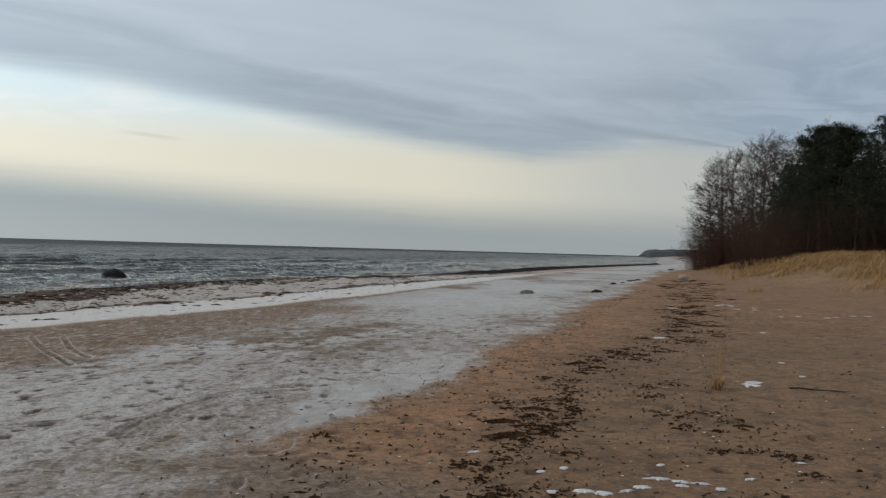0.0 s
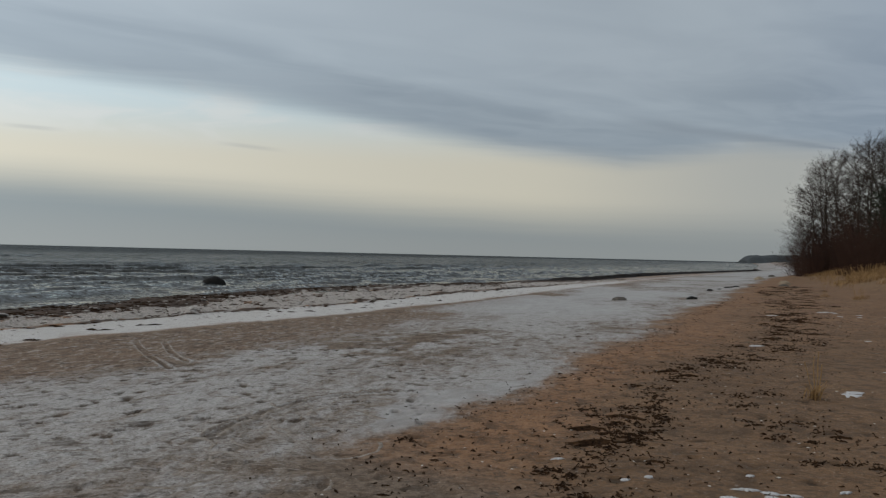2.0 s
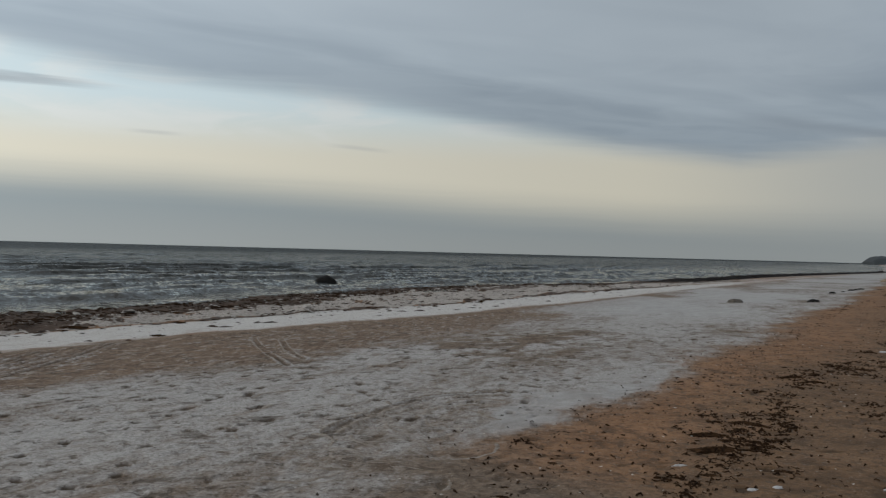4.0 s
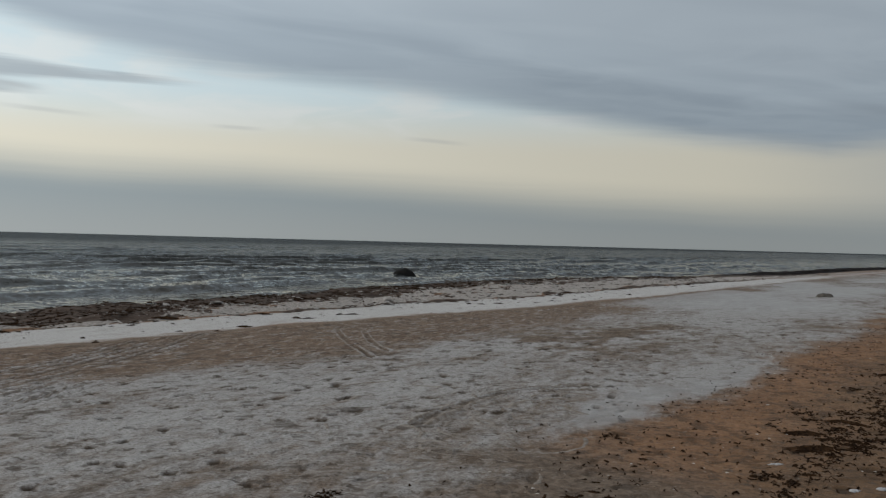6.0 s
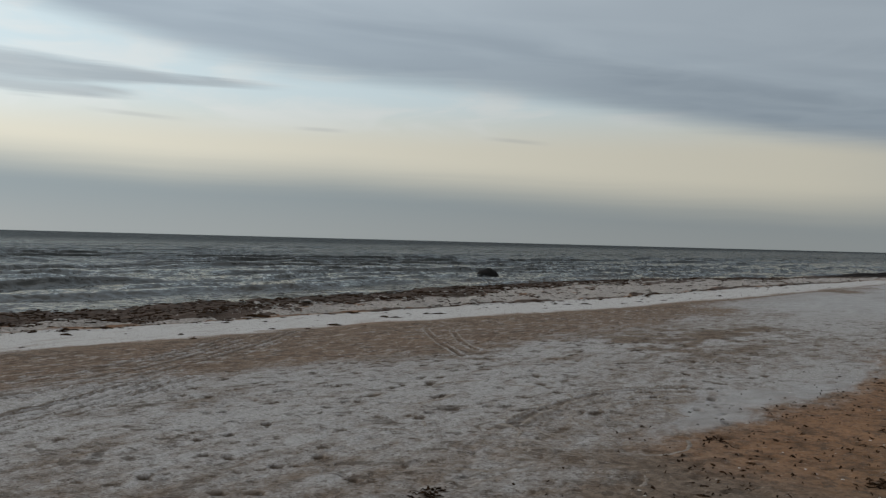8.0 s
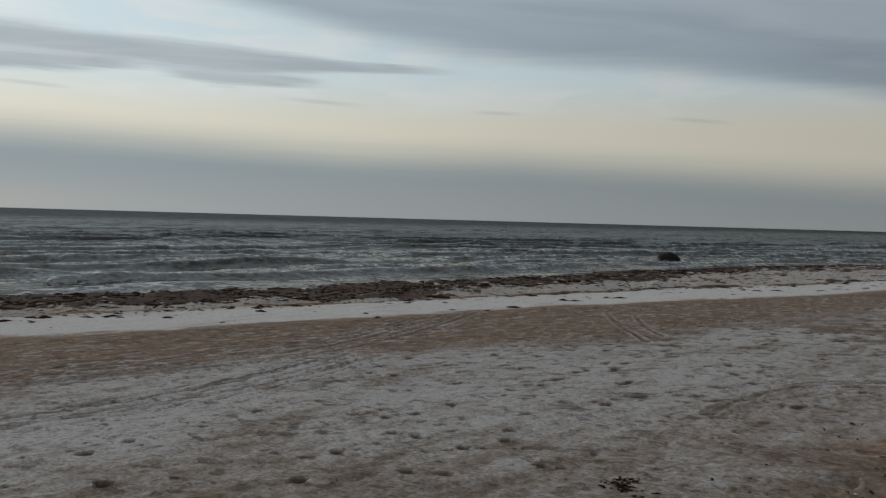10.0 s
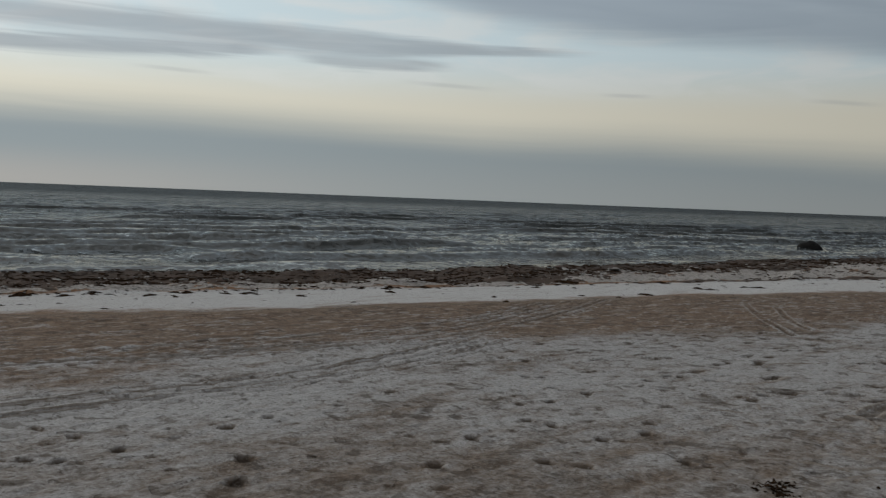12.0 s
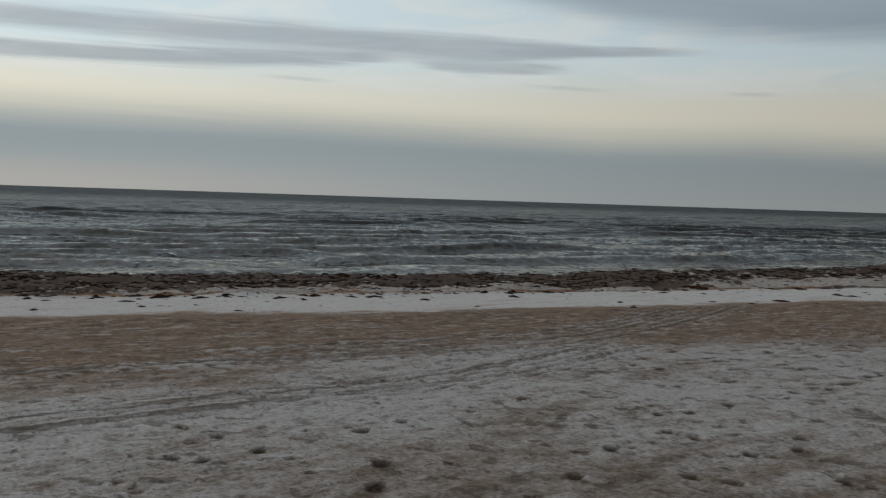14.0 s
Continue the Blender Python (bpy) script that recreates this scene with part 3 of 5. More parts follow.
def ground_height(X, Y):
    z = plain_height(X, Y)
    E, W, I, B, F, D = ice_in(Y), waterline(Y), ice_out(Y), strip_in(Y), frost_in(Y), dune_toe(Y)
    dry = step(X, W, W + 1.0)
    near = 1 - step(np.hypot(X, Y), 30, 60)
    z = z + dry * (0.05 * (rough2(X * 0.35, Y * 0.35, 11, 3) - 0.5))
    ripple = rough2(X * 2.4, Y * 1.7, 21, 3) - 0.5
    z = z + near * dry * 0.032 * ripple * (0.2 + 1.0 * step(X, F - 1.0, F + 2.0))
    crust = rough2(X * 11, Y * 8, 31, 2) - 0.5
    crusty = 0.5 + 0.9 * step(X, B, B + 1.5) * (1 - step(X, F + 0.5, F + 2.0))
    z = z + near * dry * crusty * (0.009 * crust + 0.005 * (rough2(X * 15, Y * 15, 32, 1) - 0.5))
    z = z - near * dry * 0.010 * step(rough2(X * 6.5, Y * 6.5, 33, 2), 0.60, 0.72) * step(X, B - 1, B + 1)
    # wind scallops along the bare strip
    along, across = X * 0.32 + Y * 0.95, X * 0.95 - Y * 0.32
    scallop = rough2(along * 4.2, across * 14.0, 14, 2)
    on_strip = step(X, E, E + 0.6) * (1 - step(X, B + 0.2, B + 2))
    z = z + near * 0.035 * (scallop - 0.5) * on_strip
    # weed and slush heaped between the ice and the water
    W2 = W + 1.6 * (rough2(X * 0.5, Y * 0.4, 45, 3) - 0.5)
    heap = step(X, W2 - 1.0, W2 + 0.4) * (1 - step(X, I - 0.6, I + 0.3)) * (1 - step(Y, 70, 110))
    z = z + heap * 0.3 * np.maximum(rough2(X * 0.9, Y * 0.55, 41, 3) - 0.3, 0) + heap * 0.07 * (rough2(X * 3.2, Y * 3.2, 42, 3) - 0.4) + heap * 0.05 * (rough2(X * 7.5, Y * 7.5, 43, 2) - 0.5)
    # a low lip at the frozen edge
    z = z + 0.03 * np.exp(-((X - E) / 0.5) ** 2) * dry
    groove, ridge = rut_depth(X, Y, RUTS)
    worn = np.clip(2.4 * rough2(X * 0.8, Y * 0.8, 35, 3) - 0.35, 0.1, 1)
    groove, ridge = groove * worn, ridge * worn
    z = z - 0.016 * groove + 0.016 * ridge
    dent = np.zeros_like(z)
    press(X[0], Y[:, 0], z, dent)
    GROUND.update(xs=X[0].copy(), ys=Y[:, 0].copy(), Z=z.copy(), groove=groove, ridge=ridge, dent=dent, crust=crust * near, scallop=step(scallop, 0.60, 0.70) * on_strip)
    return z


def blot(X, Y, x, y, rx, ry, lean):
    """A soft patch, 1 in its middle, leaning along the shore."""
    u, v = X - x - lean * (Y - y), Y - y
    return np.exp(-((u / rx) ** 2 + (v / ry) ** 2))


def ground_masks(X, Y, Z):
    E, W, I, B, F, D = ice_in(Y), waterline(Y), ice_out(Y), strip_in(Y), frost_in(Y), dune_toe(Y)
    broad = rough2(X * 0.45 + 3, Y * 0.15, 51, 3)
    patch = rough2(X * 0.9, Y * 0.6, 52, 3)
    fine = rough2(X * 3.1, Y * 2.3, 53, 3)
    wob = 1.6 * (rough2(X * 0.5, Y * 0.35, 54, 3) - 0.5)
    frost = step(X + wob, B - 0.9, B + 1.6) * (1 - step(X + 0.9 * wob + 0.7 * (fine - 0.5), F - 0.9, F + 0.4))
    cover = 0.68 + 0.9 * (broad - 0.5) + 0.8 * (patch - 0.5) + 0.5 * (fine - 0.5)
    trampled = blot(X, Y, -2.2, 6.6, 1.5, 2.2, 0.5) + 0.8 * blot(X, Y, -2.9, 9.2, 0.9, 1.6, 0.2) + 0.8 * blot(X, Y, -4.3, 3.6, 1.1, 1.3, 0.6) + 1.5 * blot(X, Y, -5.4, 14.0, 2.2, 2.8, 0.2) + 2.2 * blot(X, Y, -2.4, 17.5, 2.4, 4.5, 0.2) + 0.4 * blot(X, Y, -5.5, 2.2, 2.2, 1.4, 0.4)
    cover = cover + 0.3 * blot(X, Y, -5.2, 8.6, 2.8, 4.6, -0.1) - 0.16 * blot(X, Y, -4.0, 2.8, 3.5, 3.0, 0.0) - 0.2 * blot(X, Y, -1.2, 16.5, 2.6, 5.0, 0.25) - trampled * (0.13 + 1.0 * (patch - 0.5) + 0.9 * (fine - 0.5))
    frost = frost * np.clip(cover, 0.04, 1)
    frost = frost * np.clip(1 + 0.8 * GROUND["crust"], 0.1, 1.6)
    frost = np.maximum(frost, 0.42 * GROUND["scallop"])
    frost = np.clip(frost + 0.65 * GROUND["ridge"] - 0.55 * GROUND["dent"] - 0.3 * GROUND["groove"], 0, 1)
    frost = np.maximum(frost, (0.45 + 0.7 * (patch - 0.5) + 0.5 * (broad - 0.5)) * step(Y, 36, 58) * step(X, W, W + 2) * (1 - step(X + wob, F - 3, F)))
    ice = step(X + 0.35 * wob, I - 0.35, I + 0.2) * (1 - step(X + 0.6 * wob + 0.8 * (fine - 0.5), E - 2.4, E + 0.7))
    ice = ice * (1 - 0.15 * step(Y, 22, 34) - 0.35 * step(Y, 60, 90))
    # glazed plates: along the edge of the rime, and over the far beach
    rim = np.interp(Y, (6.3, 7.4, 9, 11, 14, 18, 30), (0.0, 0.55, 0.95, 0.8, 0.6, 0.9, 2.0))
    glaze = step(X + 0.9 * wob + 0.3 * (fine - 0.5), F - rim - 0.5, F - rim + 0.35) * (1 - step(X + 0.9 * wob + 0.25 * (fine - 0.5), F - 0.55, F + 0.1)) * step(Y + wob, 6.6, 8.6) * (0.8 - 0.42 * step(Y, 11, 14))
    far = step(Y, 20, 32) * step(X, E + 0.5 - 1.6 * step(Y, 26, 32), E + 2.5 - 2.2 * step(Y, 26, 32)) * (1 - step(X + 1.5 * wob, F - 2.5 + 5 * step(Y, 80, 150), F - 0.4 + 5 * step(Y, 80, 150))) * np.clip(0.45 + 0.4 * step(Y, 60, 120) + 3.0 * (rough2(X * 0.22, Y * 0.11, 58, 3) - 0.47), 0, 0.72)
    glaze = np.clip(np.maximum(glaze, far), 0, 1)
    # broken ice and foam among the weed
    q = (X - W) / np.maximum(I - W, 0.5)
    weedy = np.interp(Y, (0, 15, 19, 24, 42, 58, 70, 85), (0.92, 0.92, 0.85, 0.64, 0.32, 0.3, 0.55, 1.0))
    slush = step(X, W, W + 0.6) * (1 - step(X, I - 0.3, I)) * step(q + 0.7 * (rough2(X * 0.5, Y * 0.22, 57, 3) - 0.5) + 0.5 * (fine - 0.5), weedy - 0.05, weedy + 0.05)
    slush_mask = slush * (0.5 + 0.5 * fine)
    wrack = step(X + 0.6 * wob, W - 2.5, W - 1.2) * (1 - step(X + 0.4 * wob, I - 0.5, I + 0.1)) * (1 - 0.85 * slush) * (0.55 + 0.7 * fine)
    lane = np.exp(-((X - I + 0.25 + 0.25 * wob) / 0.22) ** 2) * step(Y, 19, 25) * (1 - step(Y, 60, 80)) * step(rough2(X * 0.6, Y * 0.6, 59, 2), 0.3, 0.5)
    slush_mask, wrack = slush_mask * (1 - lane), np.maximum(wrack, 0.9 * lane)
    wrack = np.where(Y > 90, wrack * 0.3, wrack)
    frost = np.clip(frost, 0, 1)
    zone = step(X + wob, B - 1.5, B + 1.5) * (1 - step(X + wob - 2.2 * (1 - step(Y, 5.0, 8.0)), F - 1.2, F + 0.6))
    zone = np.maximum(zone, 0.8 * step(X, E - 1.6, E - 0.4) * (1 - step(X, F - 1, F)))
    frost = np.maximum(frost, 0.45 * step(Y, 130, 230) * step(X, W, W + 3))
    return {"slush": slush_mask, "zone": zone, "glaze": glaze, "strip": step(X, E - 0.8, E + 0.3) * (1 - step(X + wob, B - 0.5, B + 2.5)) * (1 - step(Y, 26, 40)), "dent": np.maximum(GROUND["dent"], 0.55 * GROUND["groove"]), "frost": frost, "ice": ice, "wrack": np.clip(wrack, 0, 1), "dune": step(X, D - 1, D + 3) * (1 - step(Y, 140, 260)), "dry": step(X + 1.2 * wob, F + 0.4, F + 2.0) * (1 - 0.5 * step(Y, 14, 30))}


def two_scale(fine, fine_step, coarse, coarse_step, low, high, growth):
    """Grid lines that are close together where the sand is trodden nearest."""
    outer = graded(coarse[0], coarse[1], coarse_step, low, high, growth)
    return np.unique(np.concatenate([outer[(outer < fine[0] - 0.01) | (outer > fine[1] + 0.01)], np.arange(fine[0], fine[1], fine_step)]))


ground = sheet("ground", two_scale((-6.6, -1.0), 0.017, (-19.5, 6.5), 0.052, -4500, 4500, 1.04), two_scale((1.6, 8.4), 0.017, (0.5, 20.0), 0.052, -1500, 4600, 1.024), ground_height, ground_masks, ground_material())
tagged(ground, "brown sandy beach with grey frost and dark weed", "beach", kind="structure")


def height_at(x, y):
    """The height of the finished ground at a place."""
    xs, ys, Z = GROUND["xs"], GROUND["ys"], GROUND["Z"]
    i, j = int(np.searchsorted(xs, x)) - 1, int(np.searchsorted(ys, y)) - 1
    u, v = (x - xs[i]) / (xs[i + 1] - xs[i]), (y - ys[j]) / (ys[j + 1] - ys[j])
    return float((Z[j, i] * (1 - u) + Z[j, i + 1] * u) * (1 - v) + (Z[j + 1, i] * (1 - u) + Z[j + 1, i + 1] * u) * v)


# ---- the sea ----
def sea_height(X, Y):
    W = waterline(Y)
    s = (W - X) * 0.92
    far = np.hypot(X, Y)
    h = np.zeros_like(X)
    shoal = 0.6 + 0.4 * step(s, 0, 25)
    for length, amp, seed, turn in ((9.5, 0.10, 1, 0.0), (6.1, 0.11, 2, 0.10), (3.4, 0.09, 3, -0.2)):
        warp = 11.0 * rough2(X * 0.06 + turn * Y * 0.05, Y * 0.075, 80 + seed, 2)
        crowd = 0.25 + 1.3 * step(rough2(X * 0.10, Y * 0.09, 90 + seed, 2), 0.35, 0.75)
        wave = 0.5 + 0.5 * np.sin((s + turn * Y) * 6.283 / length + warp)
        h += amp * crowd * (wave ** 5 - 0.2) * (1 - step(far, 22 * length, 45 * length))
    chop = rough2(X * 1.05, Y * 0.62, 99, 3) - 0.5
    h += 0.16 * chop * (0.45 + 0.8 * rough2(X * 0.07, Y * 0.05, 98, 2)) * step(s, 0, 9) * (1 - step(far, 130, 200))
    ripple = rough2(X * 2.3 + 0.3 * Y, Y * 1.25, 97, 2) - 0.5
    h += 0.11 * ripple * (0.35 + 0.9 * rough2(X * 0.11, Y * 0.05, 96, 2)) * step(s, 0, 6) * (1 - step(far, 90, 140))
    h = h * shoal
    lee = 1 - np.exp(-((X + 19.0) ** 2 + (Y - 52.5) ** 2) / 10.0)
    # low rollers coming in along the shore, steep in front
    for s0, tall, seed in ((1.8, 0.17, 1), (4.4, 0.20, 2), (7.4, 0.20, 3), (10.6, 0.22, 4), (14.2, 0.22, 5), (18.5, 0.24, 6), (23.5, 0.26, 7), (29.5, 0.28, 8), (37.0, 0.30, 9), (46.0, 0.32, 10), (57.0, 0.34, 11)):
        along = Y + 0.3 * X
        d = s - s0 - 3.4 * (rough2(along * 0.07, along * 0.02, 110 + seed, 3) - 0.5)
        reach = step(rough2(along * (0.10 - 0.005 * seed), X * 0.02, 120 + seed, 2), 0.34, 0.56)
        h += lee * tall * reach * np.exp(-(d / np.where(d < 0, 0.40, 1.1)) ** 2)
    return SEA + h


def sea_masks(X, Y, Z):
    s = waterline(Y) - X
    n = rough2(X * 0.28, Y * 0.1, 101, 3)
    wash = (1 - step(s, 0.5, 4.5)) * step(n, 0.55, 0.8) * 0.5
    crest = step(Z - SEA, 0.19, 0.29) * step(rough2(X * 0.5, Y * 0.5, 103, 3), 0.56, 0.72) * (1 - step(s, 14, 40)) * 0.6
    spray = step(Z - SEA, 0.16, 0.24) * step(rough2(X * 0.5, Y * 0.5, 104, 3), 0.68, 0.8) * 0.35
    # chop grows with distance offshore; it also drives the dimmed reflection tint
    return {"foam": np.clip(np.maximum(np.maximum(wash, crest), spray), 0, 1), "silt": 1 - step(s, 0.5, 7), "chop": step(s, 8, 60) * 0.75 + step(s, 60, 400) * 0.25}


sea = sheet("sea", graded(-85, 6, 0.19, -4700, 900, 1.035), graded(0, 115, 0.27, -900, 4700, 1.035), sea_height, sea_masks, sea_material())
tagged(sea, "dark grey-blue choppy sea with low breaking waves", "sea", kind="structure")


# ---- helpers for things ----
def mesh_of(name, verts, faces, mat, smooth=False):
    me = bpy.data.meshes.new(name)
    me.from_pydata([tuple(v) for v in verts], [], faces)
    me.materials.append(mat)
    if smooth:
        me.polygons.foreach_set("use_smooth", [True] * len(me.polygons))
    me.update()
    return me


def part(name, me, parent, label=""):
    ob = new(name, me)
    ob.parent = parent
    return tagged(ob, label)


def tube(verts, faces, points, radii, sides=5):
    """A bent, tapering tube along points, added to a list of corners and faces."""
    base = len(verts)
    for k, (p, r) in enumerate(zip(points, radii)):
        a = points[max(k - 1, 0)]
        b = points[min(k + 1, len(points) - 1)]
        d = (Vector(b) - Vector(a)).normalized()
        u = d.orthogonal().normalized()
        v = d.cross(u)
        for i in range(sides):
            t = 6.2832 * i / sides
            verts.append(Vector(p) + r * (math.cos(t) * u + math.sin(t) * v))
    for k in range(len(points) - 1):
        for i in range(sides):
            j = (i + 1) % sides
            faces.append((base + k * sides + i, base + k * sides + j, base + (k + 1) * sides + j, base + (k + 1) * sides + i))
    faces.append(tuple(base + (len(points) - 1) * sides + i for i in range(sides)))


def bent(r, start, way, length, steps, sway, lift=0.0):
    """Points along a wandering limb."""
    pts, d, p = [Vector(start)], Vector(way).normalized(), Vector(start)
    for _ in range(steps):
        d = (d + Vector((r.gauss(0, sway), r.gauss(0, sway), r.gauss(0, sway) + lift))).normalized()
        p = p + d * (length / steps)
        pts.append(p)
    return pts


def thing(name, x, y, z, label, category, group="", turn=0.0, scale=1.0):
    ob = new(name)
    ob.empty_display_size = 0.3
    ob.matrix_world = Matrix.LocRotScale((x, y, z), Euler((0, 0, turn)), (scale, scale, scale))
    return tagged(ob, label, category, group)


def lump(r, sx, sy, sz, rings=7, sides=14, rough=0.18, flat=0.3):
    """A worn stone: a sphere pushed in and out, flattened underneath."""
    verts, faces = [], []
    off = Vector((r.uniform(0, 99), r.uniform(0, 99), r.uniform(0, 99)))
    for k in range(1, rings):
        a = math.pi * k / rings
        for i in range(sides):
            t = 6.2832 * i / sides
            d = Vector((math.sin(a) * math.cos(t), math.sin(a) * math.sin(t), math.cos(a)))
            m = 1 + rough * noise.noise(d * 1.7 + off) + 0.4 * rough * noise.noise(d * 5 + off)
            z = d.z * m
            verts.append(Vector((sx * d.x * m, sy * d.y * m, sz * (z if z > -flat else -flat))))
    top, low = len(verts), len(verts) + 1
    verts += [Vector((0, 0, sz * (1 + rough * noise.noise(off)))), Vector((0, 0, -sz * flat))]
    for i in range(sides):
        j = (i + 1) % sides
        faces.append((top, i, j))
        for k in range(rings - 2):
            faces.append((k * sides + i, (k + 1) * sides + i, (k + 1) * sides + j, k * sides + j))
        faces.append(((rings - 2) * sides + j, (rings - 2) * sides + i, low))
    return verts, faces


M_BARK = mottled("grey_bark", (0.020, 0.016, 0.013), (0.055, 0.045, 0.037), 3.0, 0.9, 0.6)
M_TWIG = mottled("brown_twigs", (0.022, 0.016, 0.013), (0.055, 0.040, 0.032), 2.0, 0.9, 0.2)
M_PINE_BARK = mottled("pine_bark", (0.03, 0.02, 0.015), (0.075, 0.046, 0.03), 3.0, 0.9, 0.6)
M_NEEDLE = mottled("pine_needles", (0.008, 0.012, 0.007), (0.019, 0.025, 0.012), 1.2, 0.7, 0.1)
M_BRUSH = mottled("red_brown_brush", (0.020, 0.010, 0.007), (0.052, 0.026, 0.017), 1.5, 0.9, 0.2)
M_GRASS = grass_material()
M_STONE = mottled("wet_dark_stone", (0.004, 0.004, 0.004), (0.014, 0.013, 0.012), 3.0, 0.75, 0.6, spec=0.12)
M_STONE_DRY = mottled("grey_stone", (0.05, 0.044, 0.038), (0.13, 0.115, 0.10), 6.0, 0.85, 0.5)
M_STONE_PALE = mottled("pale_stone", (0.20, 0.155, 0.11), (0.33, 0.27, 0.20), 4.0, 0.85, 0.4)
M_WEED = mottled("dried_seaweed", (0.014, 0.009, 0.006), (0.072, 0.039, 0.020), 14.0, 0.9, 0.4, spec=0.05)
M_SNOW = mottled("crusted_snow", (0.36, 0.36, 0.37), (0.55, 0.55, 0.56), 9.0, 0.7, 0.5)
M_ICE = mottled("dirty_ice", (0.21, 0.19, 0.172), (0.42, 0.40, 0.38), 5.0, 0.5, 0.5)
# far_forest: distance haze is mixed into its blue-grey
M_FAR = mottled("far_forest", (0.040, 0.047, 0.052), (0.060, 0.069, 0.076), 0.05, 0.95, 0.3)
M_BANK = mottled("wet_black_weed", (0.005, 0.004, 0.004), (0.018, 0.013, 0.010), 2.0, 0.9, 0.4, spec=0.1)
M_SHELL = mottled("pale_fragments", (0.45, 0.42, 0.38), (0.70, 0.67, 0.62), 20.0, 0.7, 0.2)


# ---- woods behind the dune ----
def bare_tree(seed, height):
    r = random.Random(seed)
    tv, tf, cv, cf = [], [], [], []
    trunk = bent(r, (0, 0, -0.3), (r.uniform(-0.12, 0.12), r.uniform(-0.12, 0.12), 1), height, 12, 0.06, 0.03)
    rad = [height * 0.0125 * (1 - k / 12.6) + 0.012 for k in range(13)]
    tube(tv, tf, trunk, rad, 7)
    n = 54
    for i in range(n):
        f = 0.10 + 0.88 * (i + r.random()) / n
        k = min(int(f * 12), 11)
        at = trunk[k].lerp(trunk[k + 1], f * 12 - k)
        a = r.uniform(0, 6.28)
        reach = height * (0.34 * (1 - f) ** 0.6 + 0.09) * r.uniform(0.7, 1.15)
        limb = bent(r, at, (math.cos(a), math.sin(a), -0.02 + 0.9 * f * f), reach, 6, 0.10, 0.03)
        lr = 0.045 * (1 - 0.7 * f) + 0.012
        tube(tv, tf, limb, [lr * (1 - q / 7) + 0.006 for q in range(7)], 4)
        for j in range(8):
            g = 0.2 + 0.8 * (j + r.random()) / 8
            q = min(int(g * 6), 5)
            p = limb[q].lerp(limb[q + 1], g * 6 - q)
            d = (limb[q + 1] - limb[q]).normalized() + Vector((r.gauss(0, 0.6), r.gauss(0, 0.6), r.gauss(0.15, 0.4)))
            branch = bent(r, p, d, reach * r.uniform(0.22, 0.42), 3, 0.2)
            tube(cv, cf, branch, (0.018, 0.014, 0.010, 0.006), 3)
            for _ in range(3):
                q2 = r.choice(branch[1:])
                e = d + Vector((r.gauss(0, 0.8), r.gauss(0, 0.8), r.gauss(0, 0.6)))
                tube(cv, cf, bent(r, q2, e, r.uniform(0.4, 0.95), 2, 0.2), (0.013, 0.010, 0.007), 3)
    return mesh_of("trunk", tv, tf, M_BARK, True), mesh_of("crown", cv, cf, M_TWIG)


def pine_tree(seed, height):
    r = random.Random(seed)
    tv, tf, cv, cf = [], [], [], []
    trunk = bent(r, (0, 0, -0.3), (r.uniform(-0.05, 0.05), r.uniform(-0.05, 0.05), 1), height * 0.97, 10, 0.035, 0.03)
    tube(tv, tf, trunk, [height * 0.014 * (1 - k / 11) + 0.02 for k in range(11)], 8)
    def spray(at, size, count):
        for _ in range(count):
            d = Vector((r.gauss(0, 1), r.gauss(0, 1), r.gauss(0.25, 0.75))).normalized()
            p = at + Vector((d.x, d.y, d.z * 0.62)) * size * r.uniform(0.25, 1.0) ** 0.6
            tip = p + (d + Vector((r.gauss(0, 0.5), r.gauss(0, 0.5), 0.35))).normalized() * r.uniform(0.12, 0.28)
            side = d.orthogonal().normalized()
            side.rotate(Matrix.Rotation(r.uniform(0, 6.28), 3, d))
            w = r.uniform(0.02, 0.055)
            b = len(cv)
            cv.extend((p - side * w, p + side * w, tip + side * w * 0.4, tip - side * w * 0.4))
            cf.append((b, b + 1, b + 2, b + 3))
    n = 44
    for i in range(n):
        f = 0.20 + 0.79 * (i + r.random()) / n
        k = min(int(f * 10), 9)
        at = trunk[k].lerp(trunk[k + 1], f * 10 - k)
        a = i * 2.4 + r.uniform(-0.5, 0.5)
        reach = height * (0.25 * (1 - (f - 0.2) / 0.8) ** 0.55 + 0.05) * r.uniform(0.6, 1.2)
        limb = bent(r, at, (math.cos(a), math.sin(a), 0.05 + 0.4 * f), reach, 4, 0.12, 0.06)
        tube(tv, tf, limb, [0.06 * (1 - 0.6 * f) * (1 - q / 5.5) + 0.008 for q in range(5)], 4)
        for g in (0.5, 0.75, 1.0):
            q = min(int(g * 4), 3)
            spray(limb[q].lerp(limb[q + 1], g * 4 - q) + Vector((r.gauss(0, 0.2), r.gauss(0, 0.2), 0.1)), reach * 0.26 + 0.28, 120)
    spray(trunk[-1], 0.8, 120)
    return mesh_of("trunk", tv, tf, M_PINE_BARK, True), mesh_of("crown", cv, cf, M_NEEDLE)


